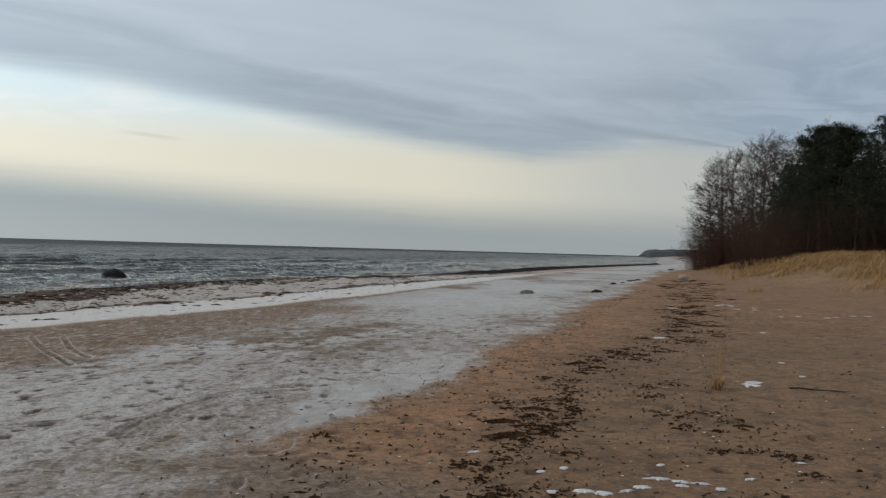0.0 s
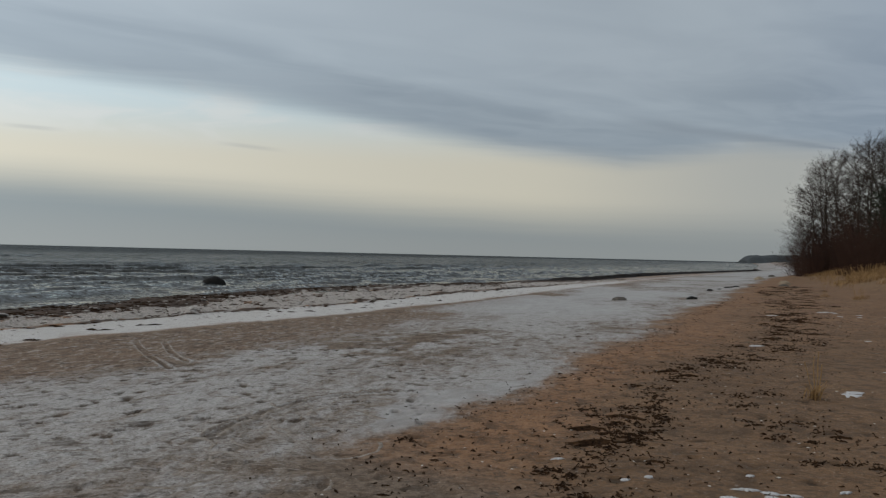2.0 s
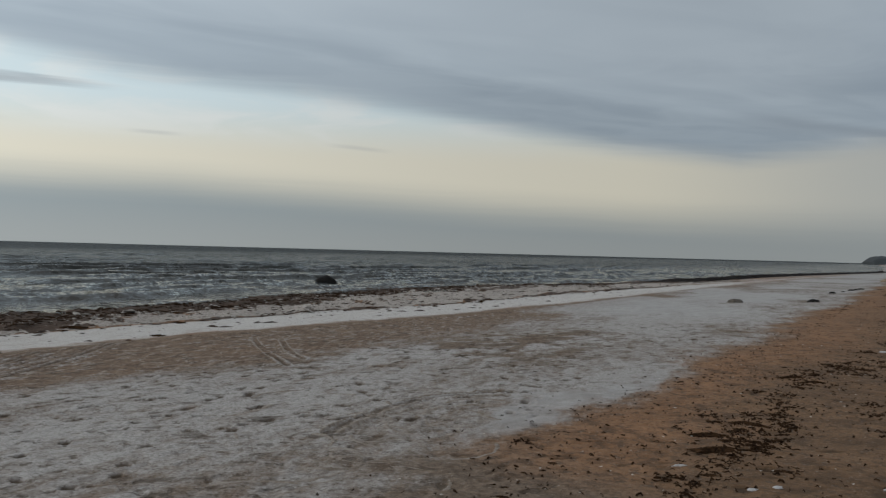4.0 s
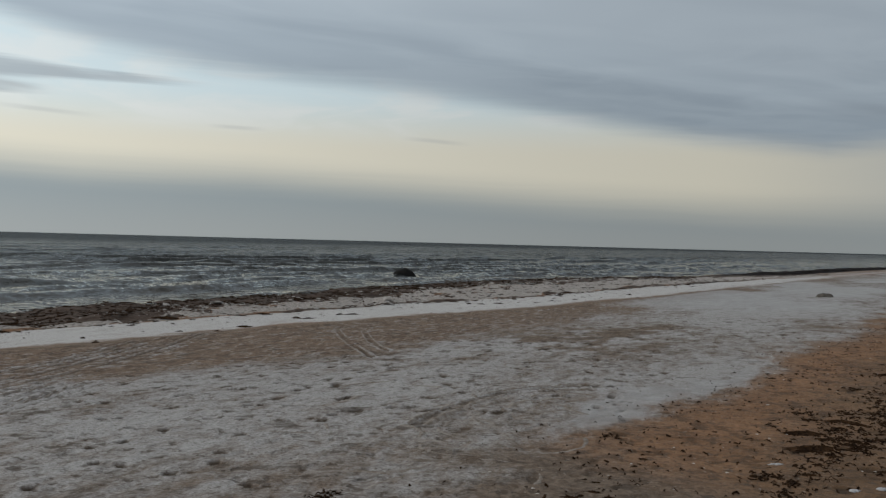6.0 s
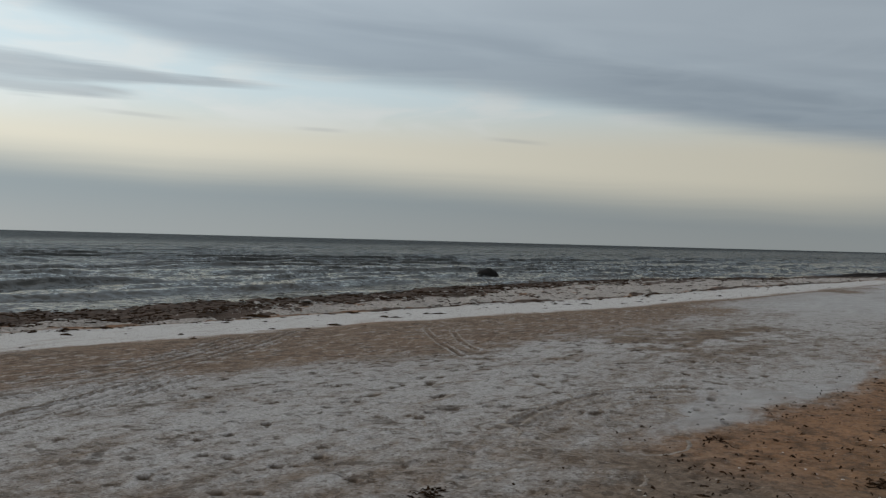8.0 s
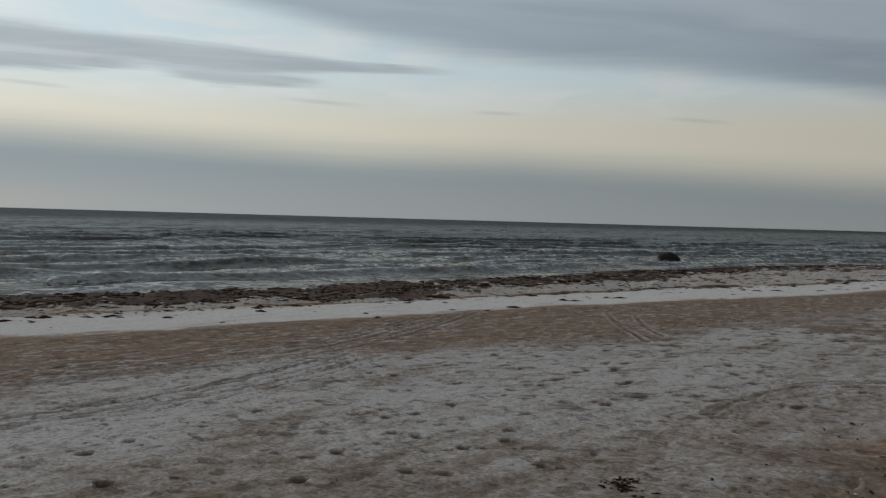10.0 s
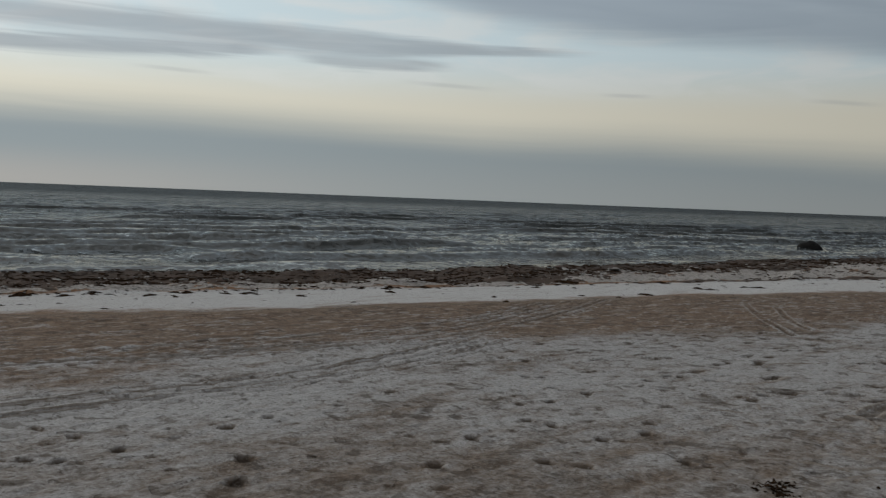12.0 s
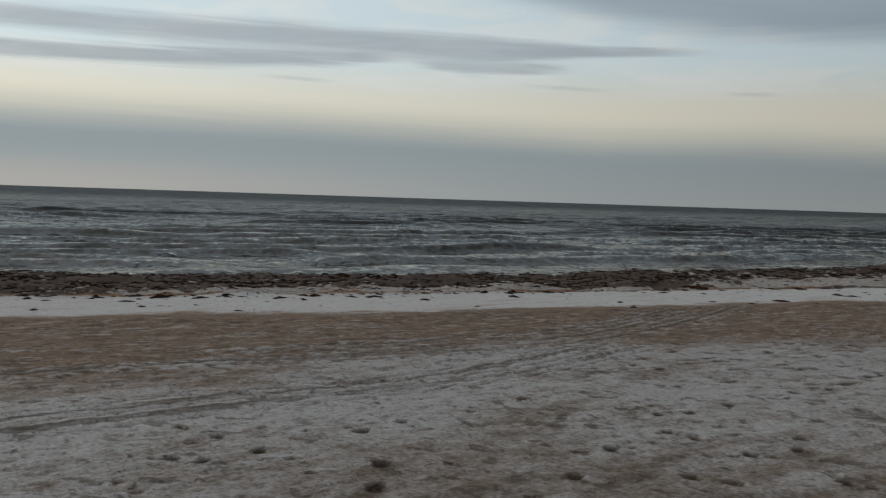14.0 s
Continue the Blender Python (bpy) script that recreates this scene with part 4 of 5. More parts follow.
def brush(seed, height):
    r = random.Random(seed)
    v, f = [], []
    for _ in range(80):
        a, q = r.uniform(0, 6.28), r.uniform(0, 1) ** 0.5 * height * 0.42
        root = (q * math.cos(a), q * math.sin(a), -0.15)
        stem = bent(r, root, (0.35 * math.cos(a), 0.35 * math.sin(a), 1), height * r.uniform(0.45, 1.0), 4, 0.10)
        tube(v, f, stem, (0.016, 0.013, 0.010, 0.007, 0.003), 3)
        for _ in range(6):
            p = r.choice(stem[1:])
            tube(v, f, bent(r, p, (r.gauss(0, 0.6), r.gauss(0, 0.6), 0.8), height * r.uniform(0.12, 0.3), 2, 0.15), (0.008, 0.006, 0.003), 3)
    return mesh_of("thicket", v, f, M_BRUSH)


woods = random.Random(5)
kinds = {}
for i in range(4):
    kinds["bare", i] = bare_tree(100 + i, 15.0)
    kinds["pine", i] = pine_tree(200 + i, 15.0)
    kinds["brush", i] = brush(300 + i, 4.0)


def plant(kind, az, dist, height):
    """A tree or bush on the ground, by its bearing from the origin and its distance."""
    x, y = dist * math.sin(radians(az)), dist * math.cos(radians(az))
    z = height_at(x, y) - 0.05
    i = woods.randrange(4)
    turn = woods.uniform(0, 6.28)
    if kind == "brush":
        ob = thing("bush", x, y, z, "leafless red-brown bush thicket behind the dune", "bush", "brush along the dune", turn, height / 4.0)
        part("thicket", kinds["brush", i], ob)
        return
    name, label = {"bare": ("bare_tree", "leafless grey-brown alder tree with fine twigs"), "pine": ("pine_tree", "tall dark green pine with clumped needles")}[kind]
    ob = thing(name, x, y, z, label, "tree", kind + " trees behind the dune", turn, height * (0.87 if kind == "pine" else 0.90) / 15.0)
    part("trunk", kinds[kind, i][0], ob)
    part("crown", kinds[kind, i][1], ob)


for az, dist, height in ((16.1, 121, 9.0), (16.9, 117, 12.2), (17.7, 118, 15.0), (18.5, 119, 14.2), (19.1, 116, 15.6), (20.0, 114, 15.2), (20.6, 120, 17.2), (21.3, 110, 15.6), (22.0, 112, 17.0), (24.4, 108, 16.5), (26.0, 110, 16.8), (17.2, 128, 13.0), (18.2, 131, 16.0), (19.6, 130, 17.0), (21.0, 132, 18.0), (15.9, 128, 8.5), (17.4, 123, 14.0), (18.8, 125, 15.5), (20.4, 126, 17.5), (21.8, 118, 17.5), (20.9, 115, 16.0)):
    plant("bare", az, dist, height)
for az, dist, height in ((21.2, 100, 11.8), (21.8, 97, 14.6), (22.4, 95, 15.6), (23.1, 97, 15.2), (23.9, 93, 15.0), (24.7, 96, 14.6), (25.4, 92, 14.4), (26.3, 94, 15.6), (27.2, 90, 15.0), (21.6, 101, 10.4), (23.0, 88, 10.0), (24.9, 86, 10.5), (26.6, 85, 11.0), (28.4, 88, 15.5), (29.6, 84, 15.0), (31.5, 86, 15.4), (33.5, 82, 14.8), (36, 80, 15.0)):
    plant("pine", az, dist, height)
for k in range(64):
    az = 15.9 + 13.5 * (k + woods.random()) / 64
    dist = woods.uniform(84, 118) if az > 19 else woods.uniform(108, 124)
    plant("brush", az, dist, woods.uniform(3.2, 5.8) * (0.6 if az < 16.8 else 1.0 if az < 19 else 1.25))

# the far wooded cape
cv, cf = [], []
for k in range(260):
    x = 287 + 1.9 * k
    rise = min(1.0, (x - 286) / 9) ** 0.5
    top = 12.2 + 1.6 * noise.noise((x * 0.015, 0, 3)) + 0.9 * noise.noise((x * 0.09, 0, 7)) + 0.7 * noise.noise((x * 0.4, 0, 9))
    for i in range(7):
        t = i / 6
        y = 1236 + 0.12 * k + 70 * t
        cv.append(Vector((x + 0.8 * noise.noise((x, y, 1)), y, -0.8 + rise * top * math.sin(math.pi * t) ** 0.45 * (1 + 0.10 * noise.noise((x * 0.3, y * 0.2, 5))))))
for k in range(259):
    for i in range(6):
        cf.append((k * 7 + i, k * 7 + i + 1, k * 7 + i + 8, k * 7 + i + 7))
cf.append(tuple(range(7)))
tagged(new("far_woods", mesh_of("far_woods", cv, cf, M_FAR)), "blue-grey wooded headland far along the shore", "woods", kind="stuff")


# the dark bank of weed along the far waterline
v, f = [], []
r = random.Random(88)
ys = [72 + 1.2 * k for k in range(150)]
for k, y in enumerate(ys):
    x = float(waterline(y)) + 0.8
    fade = min(1.0, (y - 71) / 14) * min(1.0, (252 - y) / 25)
    for i in range(9):
        t = i / 8
        hump = math.sin(math.pi * t) ** 0.7 * fade
        v.append(Vector((x + (t - 0.5) * 3.4 + r.gauss(0, 0.05), y + r.gauss(0, 0.2), SEA - 0.06 + hump * (0.36 + 0.05 * r.gauss(0, 1)))))
for k in range(len(ys) - 1):
    for i in range(8):
        f.append((k * 9 + i, k * 9 + i + 1, k * 9 + i + 10, k * 9 + i + 9))
tagged(new("seaweed_bank", mesh_of("seaweed_bank", v, f, M_BANK)), "long dark bank of seaweed heaped at the waterline", "seaweed", kind="stuff")


# ---- dune grass ----
def blades(spots, r, mat, name, lean=0.5, fat=1.0):
    v, f = [], []
    for x, y, z, h in spots:
        a = r.uniform(0, 6.28)
        d = Vector((math.cos(a), math.sin(a), 0)) * lean * h * r.uniform(0.2, 1.3) + Vector((0.45 * h, -0.15 * h, 0))
        side = Vector((-math.sin(a), math.cos(a), 0)) * (0.004 + 0.006 * h) * fat
        p = Vector((x, y, z - 0.02))
        m, t = p + d * 0.35 + Vector((0, 0, h * 0.6)), p + d + Vector((0, 0, h * r.uniform(0.75, 1.0)))
        b = len(v)
        v += [p - side, p + side, m + side * 0.8, m - side * 0.8, t]
        f += [(b, b + 1, b + 2, b + 3), (b + 3, b + 2, b + 4)]
    return mesh_of(name, v, f, mat)


r = random.Random(12)
spots = []
Y = np.array([r.uniform(26, 112) for _ in range(170000)])
X = dune_toe(Y) + np.array([r.uniform(-2.0, 24) for _ in range(170000)])
back = X - dune_toe(Y)
dens = step(rough2(X * 0.55, Y * 0.55, 201, 3) + 0.26 * step(back, 1, 7), 0.50, 0.62) * step(back, -0.5, 3.0)
wide = step(np.degrees(np.arctan2(X, Y)), 30, 29)
tall = 0.4 + 0.9 * rough2(X * 1.1, Y * 1.1, 203, 2)
Zs = [height_at(a, b) for a, b in zip(X, Y)]
for x, y, z, d, h in zip(X, Y, Zs, dens * wide, tall):
    if r.random() < d * 0.95:
        spots.append((x, y, z, h * r.uniform(0.3, 0.75)))
tagged(new("dune_grass", blades(spots, r, M_GRASS, "dune_grass", 0.9, 1.6)), "pale yellow dry grass covering the dune", "grass", kind="stuff")


def tuft(x, y, n, h, spread, label, seed):
    r = random.Random(seed)
    z = height_at(x, y)
    ob = thing("grass_tuft", x, y, z, label, "grass", "tufts on the sand")
    low = [(r.gauss(0, spread), r.gauss(0, spread), 0, h * r.uniform(0.35, 0.75)) for _ in range(n)]
    tagged(part("grass", blades(low, r, M_GRASS, "grass", 0.9), ob), kind="stuff")
    for _ in range(max(3, n // 15)):
        v, f = [], []
        tube(v, f, bent(r, (r.gauss(0, spread * 0.5), r.gauss(0, spread * 0.5), -0.02), (r.gauss(0, 0.15), r.gauss(0, 0.15), 1), h * r.uniform(1.0, 1.6), 4, 0.10), (0.007, 0.007, 0.006, 0.006, 0.005), 4)
        part("stalk", mesh_of("stalk", v, f, M_GRASS), ob, "bleached upright stalk")


tuft(3.42, 10.9, 60, 0.38, 0.05, "dry yellow grass tuft beside a snow patch", 1)
for i, (x, y, h) in enumerate(((14.6, 42.0, 0.4), (15.4, 43.5, 0.4), (14.0, 44.5, 0.35))):
    tuft(x, y, 60, h, 0.14, "small dry yellow grass tuft on the sand", 20 + i)


# ---- stones ----
def stone(x, y, z, sx, sy, sz, label, mat, seed, name="stone", rough=0.28):
    v, f = lump(random.Random(seed), sx, sy, sz, 12, 24, rough)
    ob = new(name, mesh_of(name, v, f, mat, True))
    ob.matrix_world = pose(x, y, z)
    return tagged(ob, label, "stone")


stone(-20.0, 54.0, SEA - 0.16, 0.76, 0.70, 0.66, "large dark wet boulder standing in the sea", M_STONE, 3, "boulder", 0.14)
for i, (x, y, w, h) in enumerate(((3.77, 39.3, 0.34, 0.17), (6.99, 39.9, 0.24, 0.14), (9.9, 51.2, 0.18, 0.12), (12.1, 57.2, 0.2, 0.1), (12.6, 58.4, 0.16, 0.09), (11.0, 54.0, 0.12, 0.07), (13.3, 60.2, 0.2, 0.1), (16.9, 62.2, 0.34, 0.17), (16.7, 59.0, 0.26, 0.1), (27.6, 107.0, 0.4, 0.2), (18.4, 67.7, 0.42, 0.28), (21.0, 85.8, 0.5, 0.3))):
    z = max(height_at(x, y), SEA) - 0.02
    stone(x, y, z, w, w * 0.8, h, "grey rounded stone lying on the frozen beach" if i < 10 else "pale rounded stone at the foot of the dune", M_STONE_PALE if i >= 10 else M_STONE_DRY if i in (0, 7, 9) else M_STONE, 40 + i)


def twig(x, y, length, heading, seed):
    """A thin dead branch with two side shoots, lying on the sand."""
    r = random.Random(seed)
    ob = thing("dead_branch", x, y, height_at(x, y), "thin dead dark branch lying on the sand", "branch", turn=heading)
    def limb(name, start, way, reach, thick):
        v, f = [], []
        pts = bent(r, start, way, reach, 6, 0.14)
        for p in pts:
            q = ob.matrix_world @ p
            p.z = height_at(q.x, q.y) - ob.matrix_world.translation.z + thick * r.uniform(0.5, 1.5)
        tube(v, f, pts, [thick * (1 - 0.12 * k) for k in range(7)], 5)
        part(name, mesh_of(name, v, f, M_BARK, True), ob)
        return pts
    stem = limb("stem", (-length / 2, 0, 0), (1, 0, 0), length, 0.012)
    limb("side_shoot", stem[2], (0.8, 0.7, 0), length * 0.35, 0.007)
    limb("side_shoot", stem[4], (0.8, -0.6, 0), length * 0.3, 0.006)


twig(4.75, 11.11, 0.75, 0.08, 5)


# ---- seaweed, snow and ice on the beach ----
def weed_mesh(seed, size, sides, pile):
    """A flat, ragged, spiky mound of matted weed in one piece."""
    r = random.Random(seed)
    off = r.uniform(0, 99)
    v, f = [Vector((0, 0, pile * 0.6))], []
    arms = [1 + 0.9 * noise.noise((math.cos(6.2832 * i / sides) * 2.2, math.sin(6.2832 * i / sides) * 2.2, off)) + r.gauss(0, 0.28) for i in range(sides)]
    rings = (0.18, 0.36, 0.54, 0.7, 0.85, 1.0)
    for k, q in enumerate(rings):
        for i in range(sides):
            t = 6.2832 * i / sides + r.gauss(0, 0.05)
            m = max(q * (1 + (arms[i] - 1) * q), 0.06 * (k + 1)) * size * 0.5
            z = pile * (1 - q) * r.uniform(0.1, 1.5) + (0.012 * r.random() if k < 5 else -0.012)
            v.append(Vector((m * math.cos(t), 0.5 * m * math.sin(t), z)))
    for i in range(sides):
        j = (i + 1) % sides
        f.append((0, 1 + i, 1 + j))
        for k in range(len(rings) - 1):
            f.append((1 + k * sides + i, 1 + (k + 1) * sides + i, 1 + (k + 1) * sides + j, 1 + k * sides + j))
    return mesh_of("seaweed", v, f, M_WEED)


SCRAP_V, SCRAP_F = [], []


def lay_scrap(x, y, i, s):
    """A small scrap of weed, joined with all the others."""
    b = len(SCRAP_V)
    m = Matrix.LocRotScale((x, y, height_at(x, y) - 0.002), Euler((0, 0, strand.uniform(0, 6.28))), (s, s, s))
    SCRAP_V.extend(m @ p.co for p in WEED[i].vertices)
    SCRAP_F.extend(tuple(k + b for k in q.vertices) for q in WEED[i].polygons)


WEED = [weed_mesh(60 + i, 0.30 + 0.10 * i, 34 + 8 * i, 0.03 + 0.008 * i) for i in range(4)]
strand = random.Random(77)
LAID = []


def lay_weed(x, y, i, s, label="dark dried seaweed clump on the sand", group="seaweed strewn on the beach", turn=None):
    LAID.append((x, y, (0.30 + 0.10 * i) * s))
    ob = new("seaweed_clump", WEED[i])
    ob.matrix_world = Matrix.LocRotScale((x, y, height_at(x, y) - 0.004), Euler((0, 0, strand.gauss(0.2, 0.3) if turn is None else turn)), (s, s, s))
    tagged(ob, label, "seaweed", group)


for x, y, i, s in ((0.62, 8.6, 3, 0.62), (0.68, 7.86, 3, 0.66), (0.64, 9.65, 0, 0.4), (-2.46, 5.06, 0, 0.34), (-2.5, 5.12, 0, 0.2), (-1.03, 7.73, 0, 0.22), (0.5, 6.9, 0, 0.5)):
    lay_weed(x, y, i, s, turn=0.15)
drift_one = line_of((3, -0.4), (6, 0.3), (7.2, 0.75), (8.7, 1.1), (12.7, 1.9), (15.2, 3.5), (17.6, 4.7), (28, 7.7), (38.7, 10.2), (60, 15.5), (100, 27))
drift_two = line_of((3, 2.3), (6.9, 2.5), (7.6, 2.45), (10.8, 2.55), (11.9, 2.25), (15, 3.2), (17.6, 5.2), (28, 8.3), (60, 17), (100, 28))
for k in range(250):
    y = 5.6 + 55 * strand.random() ** 1.4
    x = float((drift_one if k % 5 < 3 else drift_two)(y)) + strand.gauss(0, 0.15 + 0.010 * y)
    lay_weed(x, y, strand.randrange(4), strand.uniform(0.14, 0.40) * (1 + 0.02 * y) * (0.75 if y < 12 else 1.0))
for k in range(110):       # a broken line of weed at the edge of the frost
    y = 5.5 + 38 * strand.random() ** 1.6
    x = float(frost_in(y)) + 0.25 + strand.gauss(0, 0.16)
    lay_scrap(x, y, strand.randrange(3), strand.uniform(0.08, 0.24) * (1 + 0.02 * y))
for k in range(420):       # on the shore ice and at its outer edge
    y = 3.0 + 52 * strand.random() ** 1.3
    inner, outer = float(ice_in(y)), float(ice_out(y))
    x = outer + (inner - outer) * (strand.random() ** 4) * 0.95
    lay_scrap(x, y, strand.randrange(4), 0.12 + 0.6 * strand.random() ** 2)
for k in range(110):
    y = 3.0 + 65 * strand.random() ** 1.2
    a, b = float(waterline(y)), float(ice_out(y))
    lay_weed(a + (b - a) * strand.uniform(0.0, 1.0), y, strand.randrange(4), strand.uniform(0.4, 1.0), "brown wet seaweed heap at the waterline", "seaweed at the waterline")

tagged(new("seaweed_scraps", mesh_of("seaweed_scraps", SCRAP_V, SCRAP_F, M_WEED)), "small dark seaweed scraps on ice and frost", "seaweed", kind="stuff")

# strands and crumbs of weed too many to count
v, f = [], []


def strand_at(x, y, length, z, fat=1.0):
    a, w = strand.uniform(0, 6.28), fat * strand.uniform(0.003, 0.008)
    pts = [Vector((x, y, z))]
    for _ in range(3):
        a += strand.gauss(0, 0.8)
        pts.append(pts[-1] + Vector((math.cos(a), math.sin(a), 0)) * length / 3)
        pts[-1].z = z + strand.uniform(-0.004, 0.016)
    tube(v, f, pts, (w * 0.5, w, w, w * 0.4), 3)


for cx, cy, size in LAID:
    if cx < float(frost_in(cy)) - 1.5:
        continue
    for _ in range(int(18 + 60 * size)):
        x, y = cx + strand.gauss(0, 0.8) * size, cy + strand.gauss(0, 0.95) * size
        strand_at(x, y, strand.uniform(0.02, 0.08), height_at(x, y) + 0.003, strand.uniform(0.7, 1.6))
for k in range(3000):
    y = 4.2 + 40 * strand.random() ** 1.8
    pick = strand.random()
    if pick < 0.30:
        x = float(drift_one(y)) + strand.gauss(0, 0.5 + 0.012 * y)
    elif pick < 0.50:
        x = float(drift_two(y)) + strand.gauss(0, 0.5 + 0.012 * y)
    elif pick < 0.66:
        x = float(frost_in(y)) + strand.gauss(0.3, 0.3)
    else:
        x = float(frost_in(y)) + strand.uniform(-1.0, 7.0)
    strand_at(x, y, strand.uniform(0.012, 0.055), height_at(x, y) + 0.002, strand.uniform(0.6, 1.6))
for k in range(6500):     # torn weed and litter along the waterline
    y = 2.5 + 66 * strand.random() ** 1.25
    a, b = float(waterline(y)), float(ice_out(y))
    weedy = np.interp(y, (0, 15, 19, 24, 42, 58, 70), (0.95, 0.95, 0.85, 0.6, 0.3, 0.25, 0.6))
    x = a + (b - a) * (strand.uniform(-0.12, weedy) if strand.random() < 0.8 else strand.uniform(0, 1.03))
    strand_at(x, y, strand.uniform(0.06, 0.28), max(height_at(x, y), SEA) + 0.02, 2.4)
tagged(new("seaweed_crumbs", mesh_of("seaweed_crumbs", v, f, M_WEED)), "crumbled dark seaweed scattered over the sand", "seaweed", kind="stuff")


def snow_mesh(seed, lx, ly, h):
    """A thin crust of snow with a ragged rim."""
    r = random.Random(seed)
    off = r.uniform(0, 99)
    v, f = [Vector((0, 0, h))], []
    n = 44
    for ring, (q, z) in enumerate(((0.45, 1.0), (0.8, 0.8), (1.0, 0.0), (1.02, -0.5))):
        for i in range(n):
            t = 6.2832 * i / n
            m = q * (1 + 0.75 * noise.noise((math.cos(t) * 1.6, math.sin(t) * 1.6, off)) + 0.6 * noise.noise((math.cos(t) * 5, math.sin(t) * 5, off)) + 0.4 * noise.noise((math.cos(t) * 14, math.sin(t) * 14, off)))
            v.append(Vector((lx * m * math.cos(t), ly * m * math.sin(t), h * z * (1 + 0.4 * noise.noise((math.cos(t) * 4 * q, math.sin(t) * 4 * q, off))))))
    for i in range(n):
        j = (i + 1) % n
        f.append((0, 1 + i, 1 + j))
        for k in range(3):
            f.append((1 + k * n + i, 1 + (k + 1) * n + i, 1 + (k + 1) * n + j, 1 + k * n + j))
    return mesh_of("snow_patch", v, f, M_SNOW, True)


SNOW = [snow_mesh(400 + i, 0.11, 0.045 + 0.028 * i, 0.007) for i in range(4)]
for x, y, i, s, turn in ((3.95, 11.35, 3, 1.5, 0.1), (4.1, 11.5, 2, 1.1, 0.3), (9.5, 30.2, 3, 1.1, 0.2), (9.7, 29.6, 2, 0.8, -0.2), (9.9, 30.4, 3, 0.7, 0.8), (9.3, 29.9, 2, 0.7, 0.4), (9.4, 28.2, 3, 0.9, 0.1), (9.9, 28.0, 2, 0.8, 0.3), (9.6, 25.0, 2, 0.7, 0.1), (10.2, 25.3, 3, 0.6, 0.2), (10.9, 25.0, 2, 0.8, 0.0), (11.3, 25.4, 3, 0.6, 0.5), (4.35, 17.5, 2, 1.3, 0.1), (7.3, 27.8, 2, 1.6, 0.1), (1.01, 6.03, 1, 0.8, 0.1), (1.14, 5.98, 2, 0.6, -0.25), (1.43, 6.14, 1, 0.7, 0.05), (1.6, 6.38, 0, 0.8, -0.3), (1.74, 6.32, 1, 0.7, -0.15), (2.0, 6.2, 2, 0.4, 0.2), (1.72, 6.2, 1, 0.5, -0.3), (1.88, 6.3, 0, 0.6, -0.4), (1.3, 6.05, 0, 0.5, 0.3), (0.78, 6.56, 2, 0.35, 0.4), (0.96, 6.66, 2, 0.35, 0.9), (0.79, 5.98, 2, 0.4, 0.2), (4.26, 17.4, 1, 0.9, 0.1), (9.8, 30.6, 3, 1.3, 0.1), (10.3, 29.2, 1, 1.2, 0.2), (10.9, 28.6, 0, 1.0, 0.1), (12.1, 26.0, 1, 1.2, 0.2), (12.6, 26.2, 0, 1.1, 0.0), (1.72, 6.8, 1, 0.4, 0.5), (0.3, 7.16, 0, 0.5, 0.3), (1.5, 5.7, 1, 1.1, -0.1), (2.3, 6.5, 0, 0.5, 0.4), (5.0, 12.2, 2, 0.4, 0.1), (5.4, 14.0, 1, 0.6, 0.2), (7.1, 19.5, 1, 0.9, 0.2), (2.9, 7.1, 0, 0.5, -0.4)):
    ob = new("snow_patch", SNOW[i])
    ob.matrix_world = Matrix.LocRotScale((x, y, height_at(x, y) + 0.003), Euler((0, 0, turn)), (0.85 * s, 0.85 * s, 1))
    tagged(ob, "small white crust of old snow on the sand", "snow", "snow patches")

# pale shell and ice fragments too many to count
v, f = [], []
for k in range(380):
    y = 4.5 + 24 * strand.random() ** 1.8
    x = float(frost_in(y)) + strand.uniform(-0.6, 7.5)
    z = height_at(x, y) + 0.006
    p, q = Vector((x, y, z)), strand.uniform(0.006, 0.019)
    a = strand.uniform(0, 6.28)
    b = len(v)
    v += [p + Vector((q * math.cos(a + t) * strand.uniform(0.5, 1.3), q * math.sin(a + t) * strand.uniform(0.5, 1.3), 0)) for t in (0, 1.3, 2.5, 3.8, 5.0)] + [p + Vector((0, 0, q * 0.3))]
    f += [(b + i, b + (i + 1) % 5, b + 5) for i in range(5)]
tagged(new("pale_fragments", mesh_of("pale_fragments", v, f, M_SHELL)), "tiny white shell and ice fragments on the sand", "fragments", kind="stuff")

# crushed ice at the waterline, too fine to count
v, f = [], []
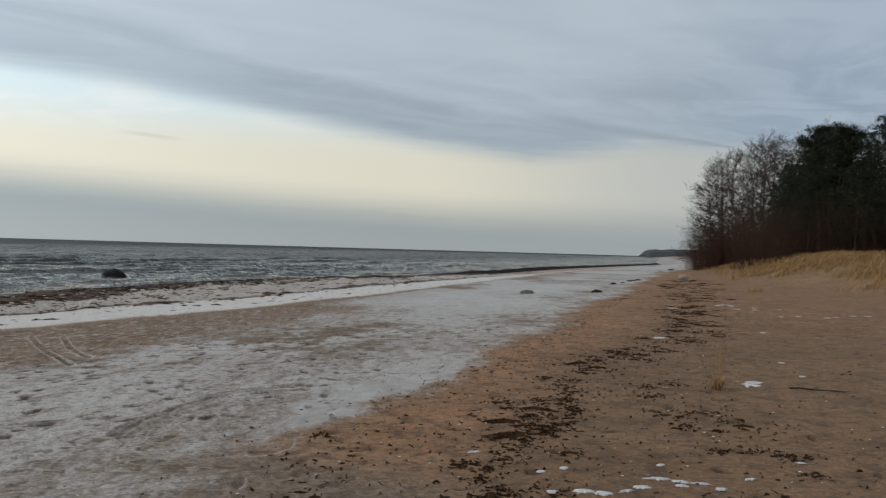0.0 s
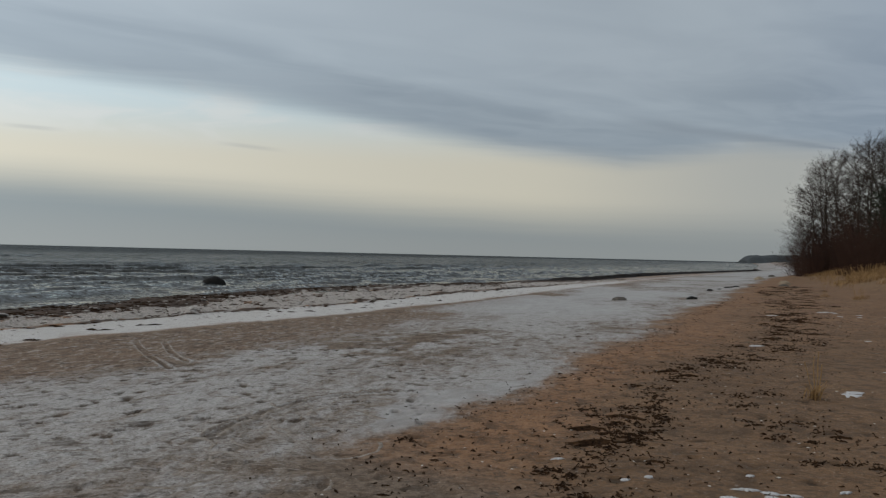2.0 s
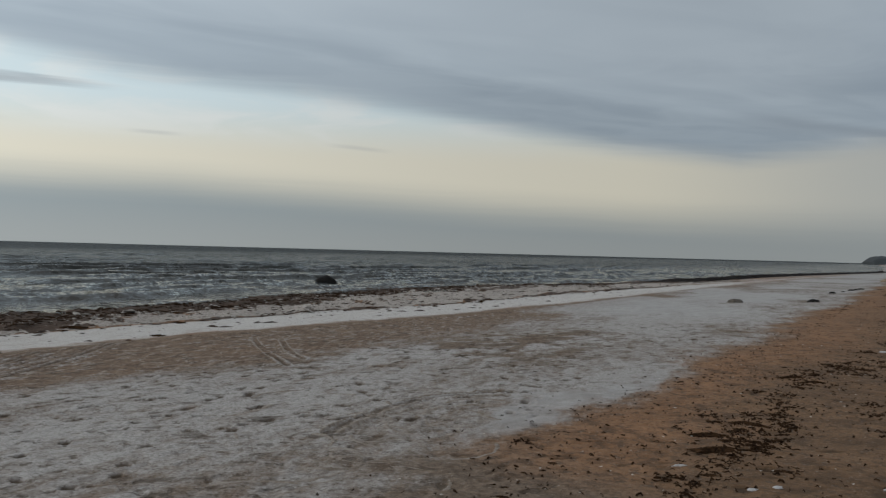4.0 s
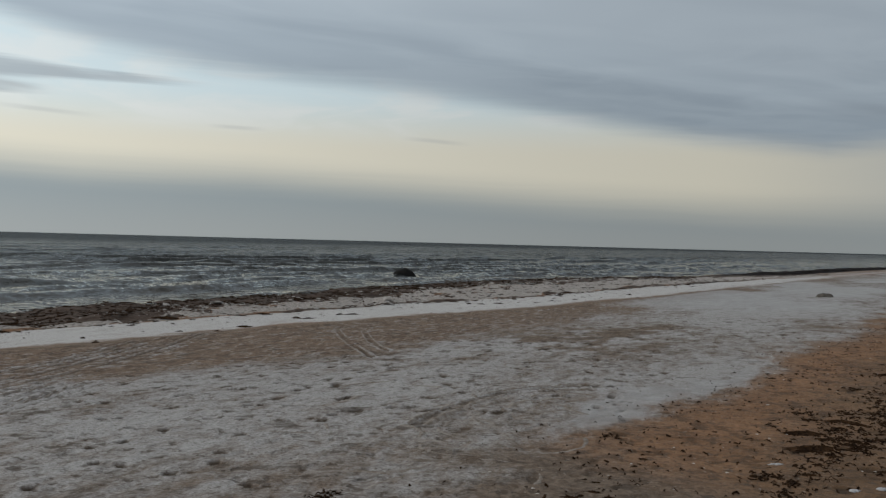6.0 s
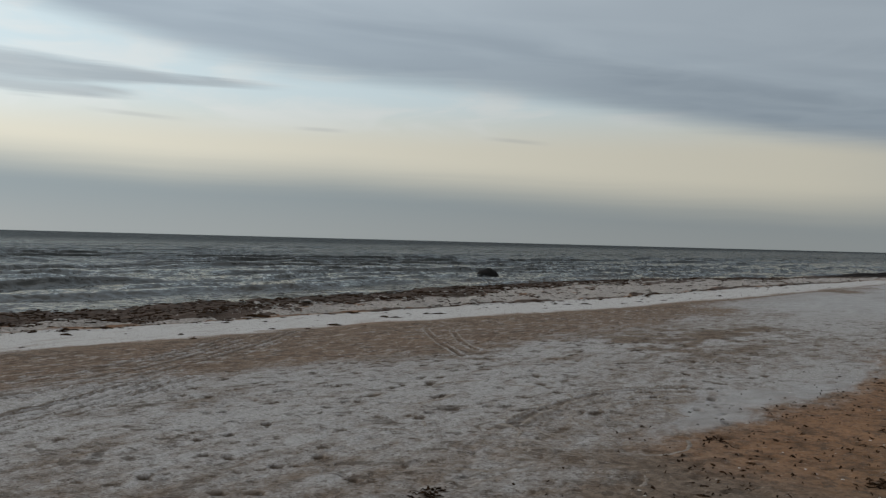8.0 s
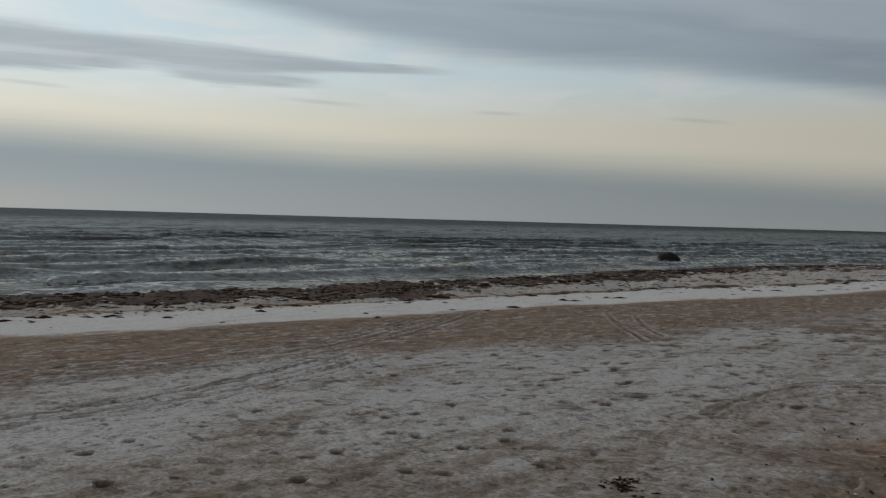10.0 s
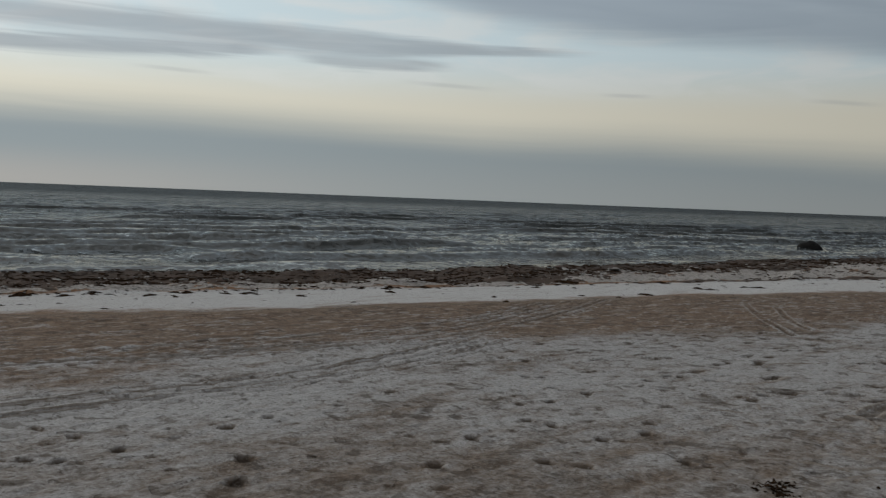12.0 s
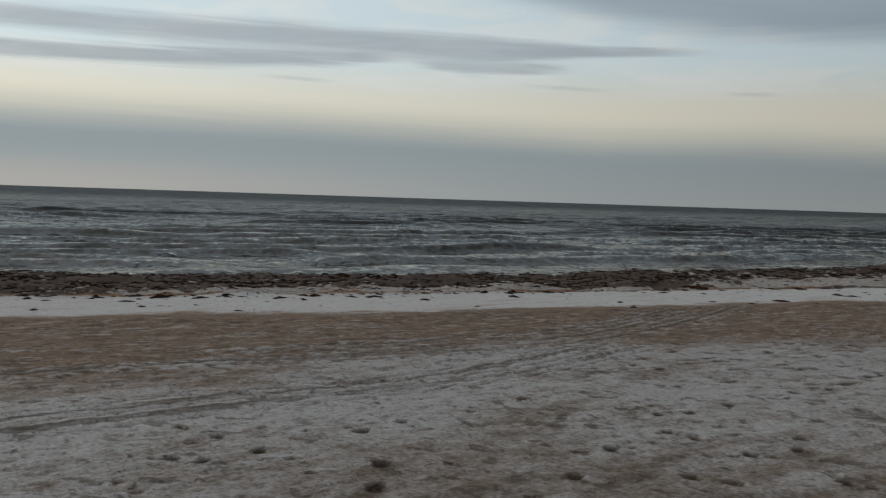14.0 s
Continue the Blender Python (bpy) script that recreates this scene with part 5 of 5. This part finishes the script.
for k in range(1000):
    y = 2.5 + 60 * strand.random() ** 1.1
    a, b = float(waterline(y)), float(ice_out(y))
    weedy = np.interp(y, (0, 15, 19, 24, 42, 58, 70), (0.75, 0.75, 0.65, 0.45, 0.15, 0.1, 0.4))
    x = a + (b - a) * (strand.uniform(weedy, 1.0) if strand.random() < 0.88 else strand.uniform(0.1, 1.0))
    q = (0.02 + 0.07 * strand.random() ** 2) * (0.6 if y < 20 else 1.0)
    p = Vector((x, y, max(height_at(x, y), SEA) + 0.012))
    turn, b0 = strand.uniform(0, 6.28), len(v)
    rim = [Vector((q * math.cos(turn + t) * strand.uniform(0.5, 1.4), q * math.sin(turn + t) * strand.uniform(0.5, 1.4), 0)) for t in (0, 1.3, 2.5, 3.8, 5.0)]
    tip = Vector((strand.gauss(0, 0.2) * q, strand.gauss(0, 0.2) * q, q * strand.uniform(0.1, 0.3)))
    v += [p + e - Vector((0, 0, 0.02)) for e in rim] + [p + e * 0.7 + tip for e in rim]
    f += [(b0 + i, b0 + (i + 1) % 5, b0 + 5 + (i + 1) % 5, b0 + 5 + i) for i in range(5)] + [(b0 + 5, b0 + 6, b0 + 7, b0 + 8, b0 + 9)]
tagged(new("crushed_ice", mesh_of("crushed_ice", v, f, M_ICE)), "crushed dirty ice bits mixed into the seaweed", "ice", kind="stuff")

# broken ice at the waterline
CHUNK = []
for i in range(5):
    q, g = lump(random.Random(500 + i), 0.24, 0.17, 0.055, 6, 9, 0.75)
    CHUNK.append(mesh_of("ice_chunk", q, g, M_ICE))
for k in range(130):
    y = 3.0 + 60 * strand.random() ** 0.9
    a, b = float(waterline(y)), float(ice_out(y))
    t = strand.random()
    s = (0.25 + 0.7 * strand.random() ** 2) * (0.6 if y < 22 else 1.0)
    x = a + (b - a) * (0.15 + 0.85 * t)
    ob = new("ice_chunk", CHUNK[strand.randrange(5)])
    ob.matrix_world = Matrix.LocRotScale((x, y, max(height_at(x, y), SEA) + 0.05), Euler((strand.gauss(0, 0.15), strand.gauss(0, 0.15), strand.uniform(0, 6.28))), (s, s, s))
    tagged(ob, "dirty white block of broken ice among seaweed", "ice", "ice blocks at the waterline")


# ---- ridges of sand thrown up beside the wheel tracks ----
def ridge_material():
    m, n = material("frosted_sand_ridge")
    geo = n.node("ShaderNodeNewGeometry").outputs["Position"]
    a, b = n.noise(geo, 14.0, 6, 0.62), n.noise(geo, 60.0, 4, 0.7)
    c = n.mix(n.smooth(a, 0.3, 0.7), (0.15, 0.122, 0.098), (0.29, 0.265, 0.242))
    c = n.mix(n.smooth(b, 0.55, 0.7, 0.0, 0.6), c, (0.10, 0.075, 0.055))
    return finish(m, n, c, 0.9, b, 0.5, 0.01, spec=0.15)


M_RIDGE = ridge_material()


def ridge(points, off, seed, wide=0.02, tall=0.010):
    """A broken, low ridge along a curve, set off sideways from it."""
    r = random.Random(seed)
    p = np.array(points, float)
    t = np.linspace(0, len(p) - 1, 22 * len(p))
    p = np.stack([np.interp(t, range(len(p)), p[:, 0]), np.interp(t, range(len(p)), p[:, 1])], 1)
    for _ in range(24):
        p[1:-1] = (p[:-2] + 2 * p[1:-1] + p[2:]) / 4
    d = np.gradient(p, axis=0)
    d /= np.linalg.norm(d, axis=1)[:, None]
    v, f = [], []
    open_end = False
    for k in range(len(p)):
        worn = noise.noise((p[k, 0] * 1.1, p[k, 1] * 1.1, seed * 3.7))
        size = max(0.0, min(1.0, 0.42 + 1.9 * worn)) * min(1.0, 0.13 + k / 8, 0.13 + (len(p) - 1 - k) / 8)
        if size < 0.12:
            open_end = False
            continue
        side = Vector((d[k, 1], -d[k, 0], 0))
        c = Vector((*p[k], 0)) + side * (off + r.gauss(0, 0.004))
        c.z = height_at(c.x, c.y)
        w, h = wide * (0.6 + 0.5 * size), tall * max(0.0, size - 0.12) * r.uniform(0.8, 1.2)
        b = len(v)
        v += [c - side * w - Vector((0, 0, 0.012)), c - side * w * 0.4 + Vector((0, 0, h * 0.8)), c + side * w * 0.35 + Vector((0, 0, h)), c + side * w - Vector((0, 0, 0.012))]
        if open_end:
            f += [(b - 4 + i, b - 3 + i, b + 1 + i, b + i) for i in range(3)]
        open_end = True
    part("track_ridge", mesh_of("track_ridge", v, f, M_RIDGE, True), ground)


for i, (points, width) in enumerate(RUTS):
    if i == 2:
        for off, wide in ((0.10, 0.05), (0.26, 0.035), (-0.09, 0.03)):
            ridge(points, off, 703 + int(off * 50), wide, 0.024)
    elif i < 8:
        tall = 0.010 if i < 2 else 0.015
        ridge(points, 0.07, 740 + i, 0.02, tall)
        ridge(points, -0.07, 760 + i, 0.02, tall)
scuff = random.Random(41)
for k in range(52):       # curved scuffs where the rime was trodden and driven over
    x, y = (scuff.gauss(-2.1, 0.55), scuff.gauss(7.6, 1.0)) if k < 42 else (scuff.gauss(-3.6, 0.7), scuff.gauss(10.6, 0.9))
    a, bend, pts = scuff.uniform(0, 6.28), scuff.uniform(-0.5, 0.5), [(x, y)]
    for _ in range(scuff.randrange(4, 8)):
        a += bend + scuff.gauss(0, 0.1)
        pts.append((pts[-1][0] + 0.16 * math.cos(a), pts[-1][1] + 0.16 * math.sin(a)))
    if all(px < float(frost_in(py)) - 0.2 for px, py in pts):
        ridge(pts, 0.0, 800 + k, scuff.uniform(0.025, 0.05), 0.008)
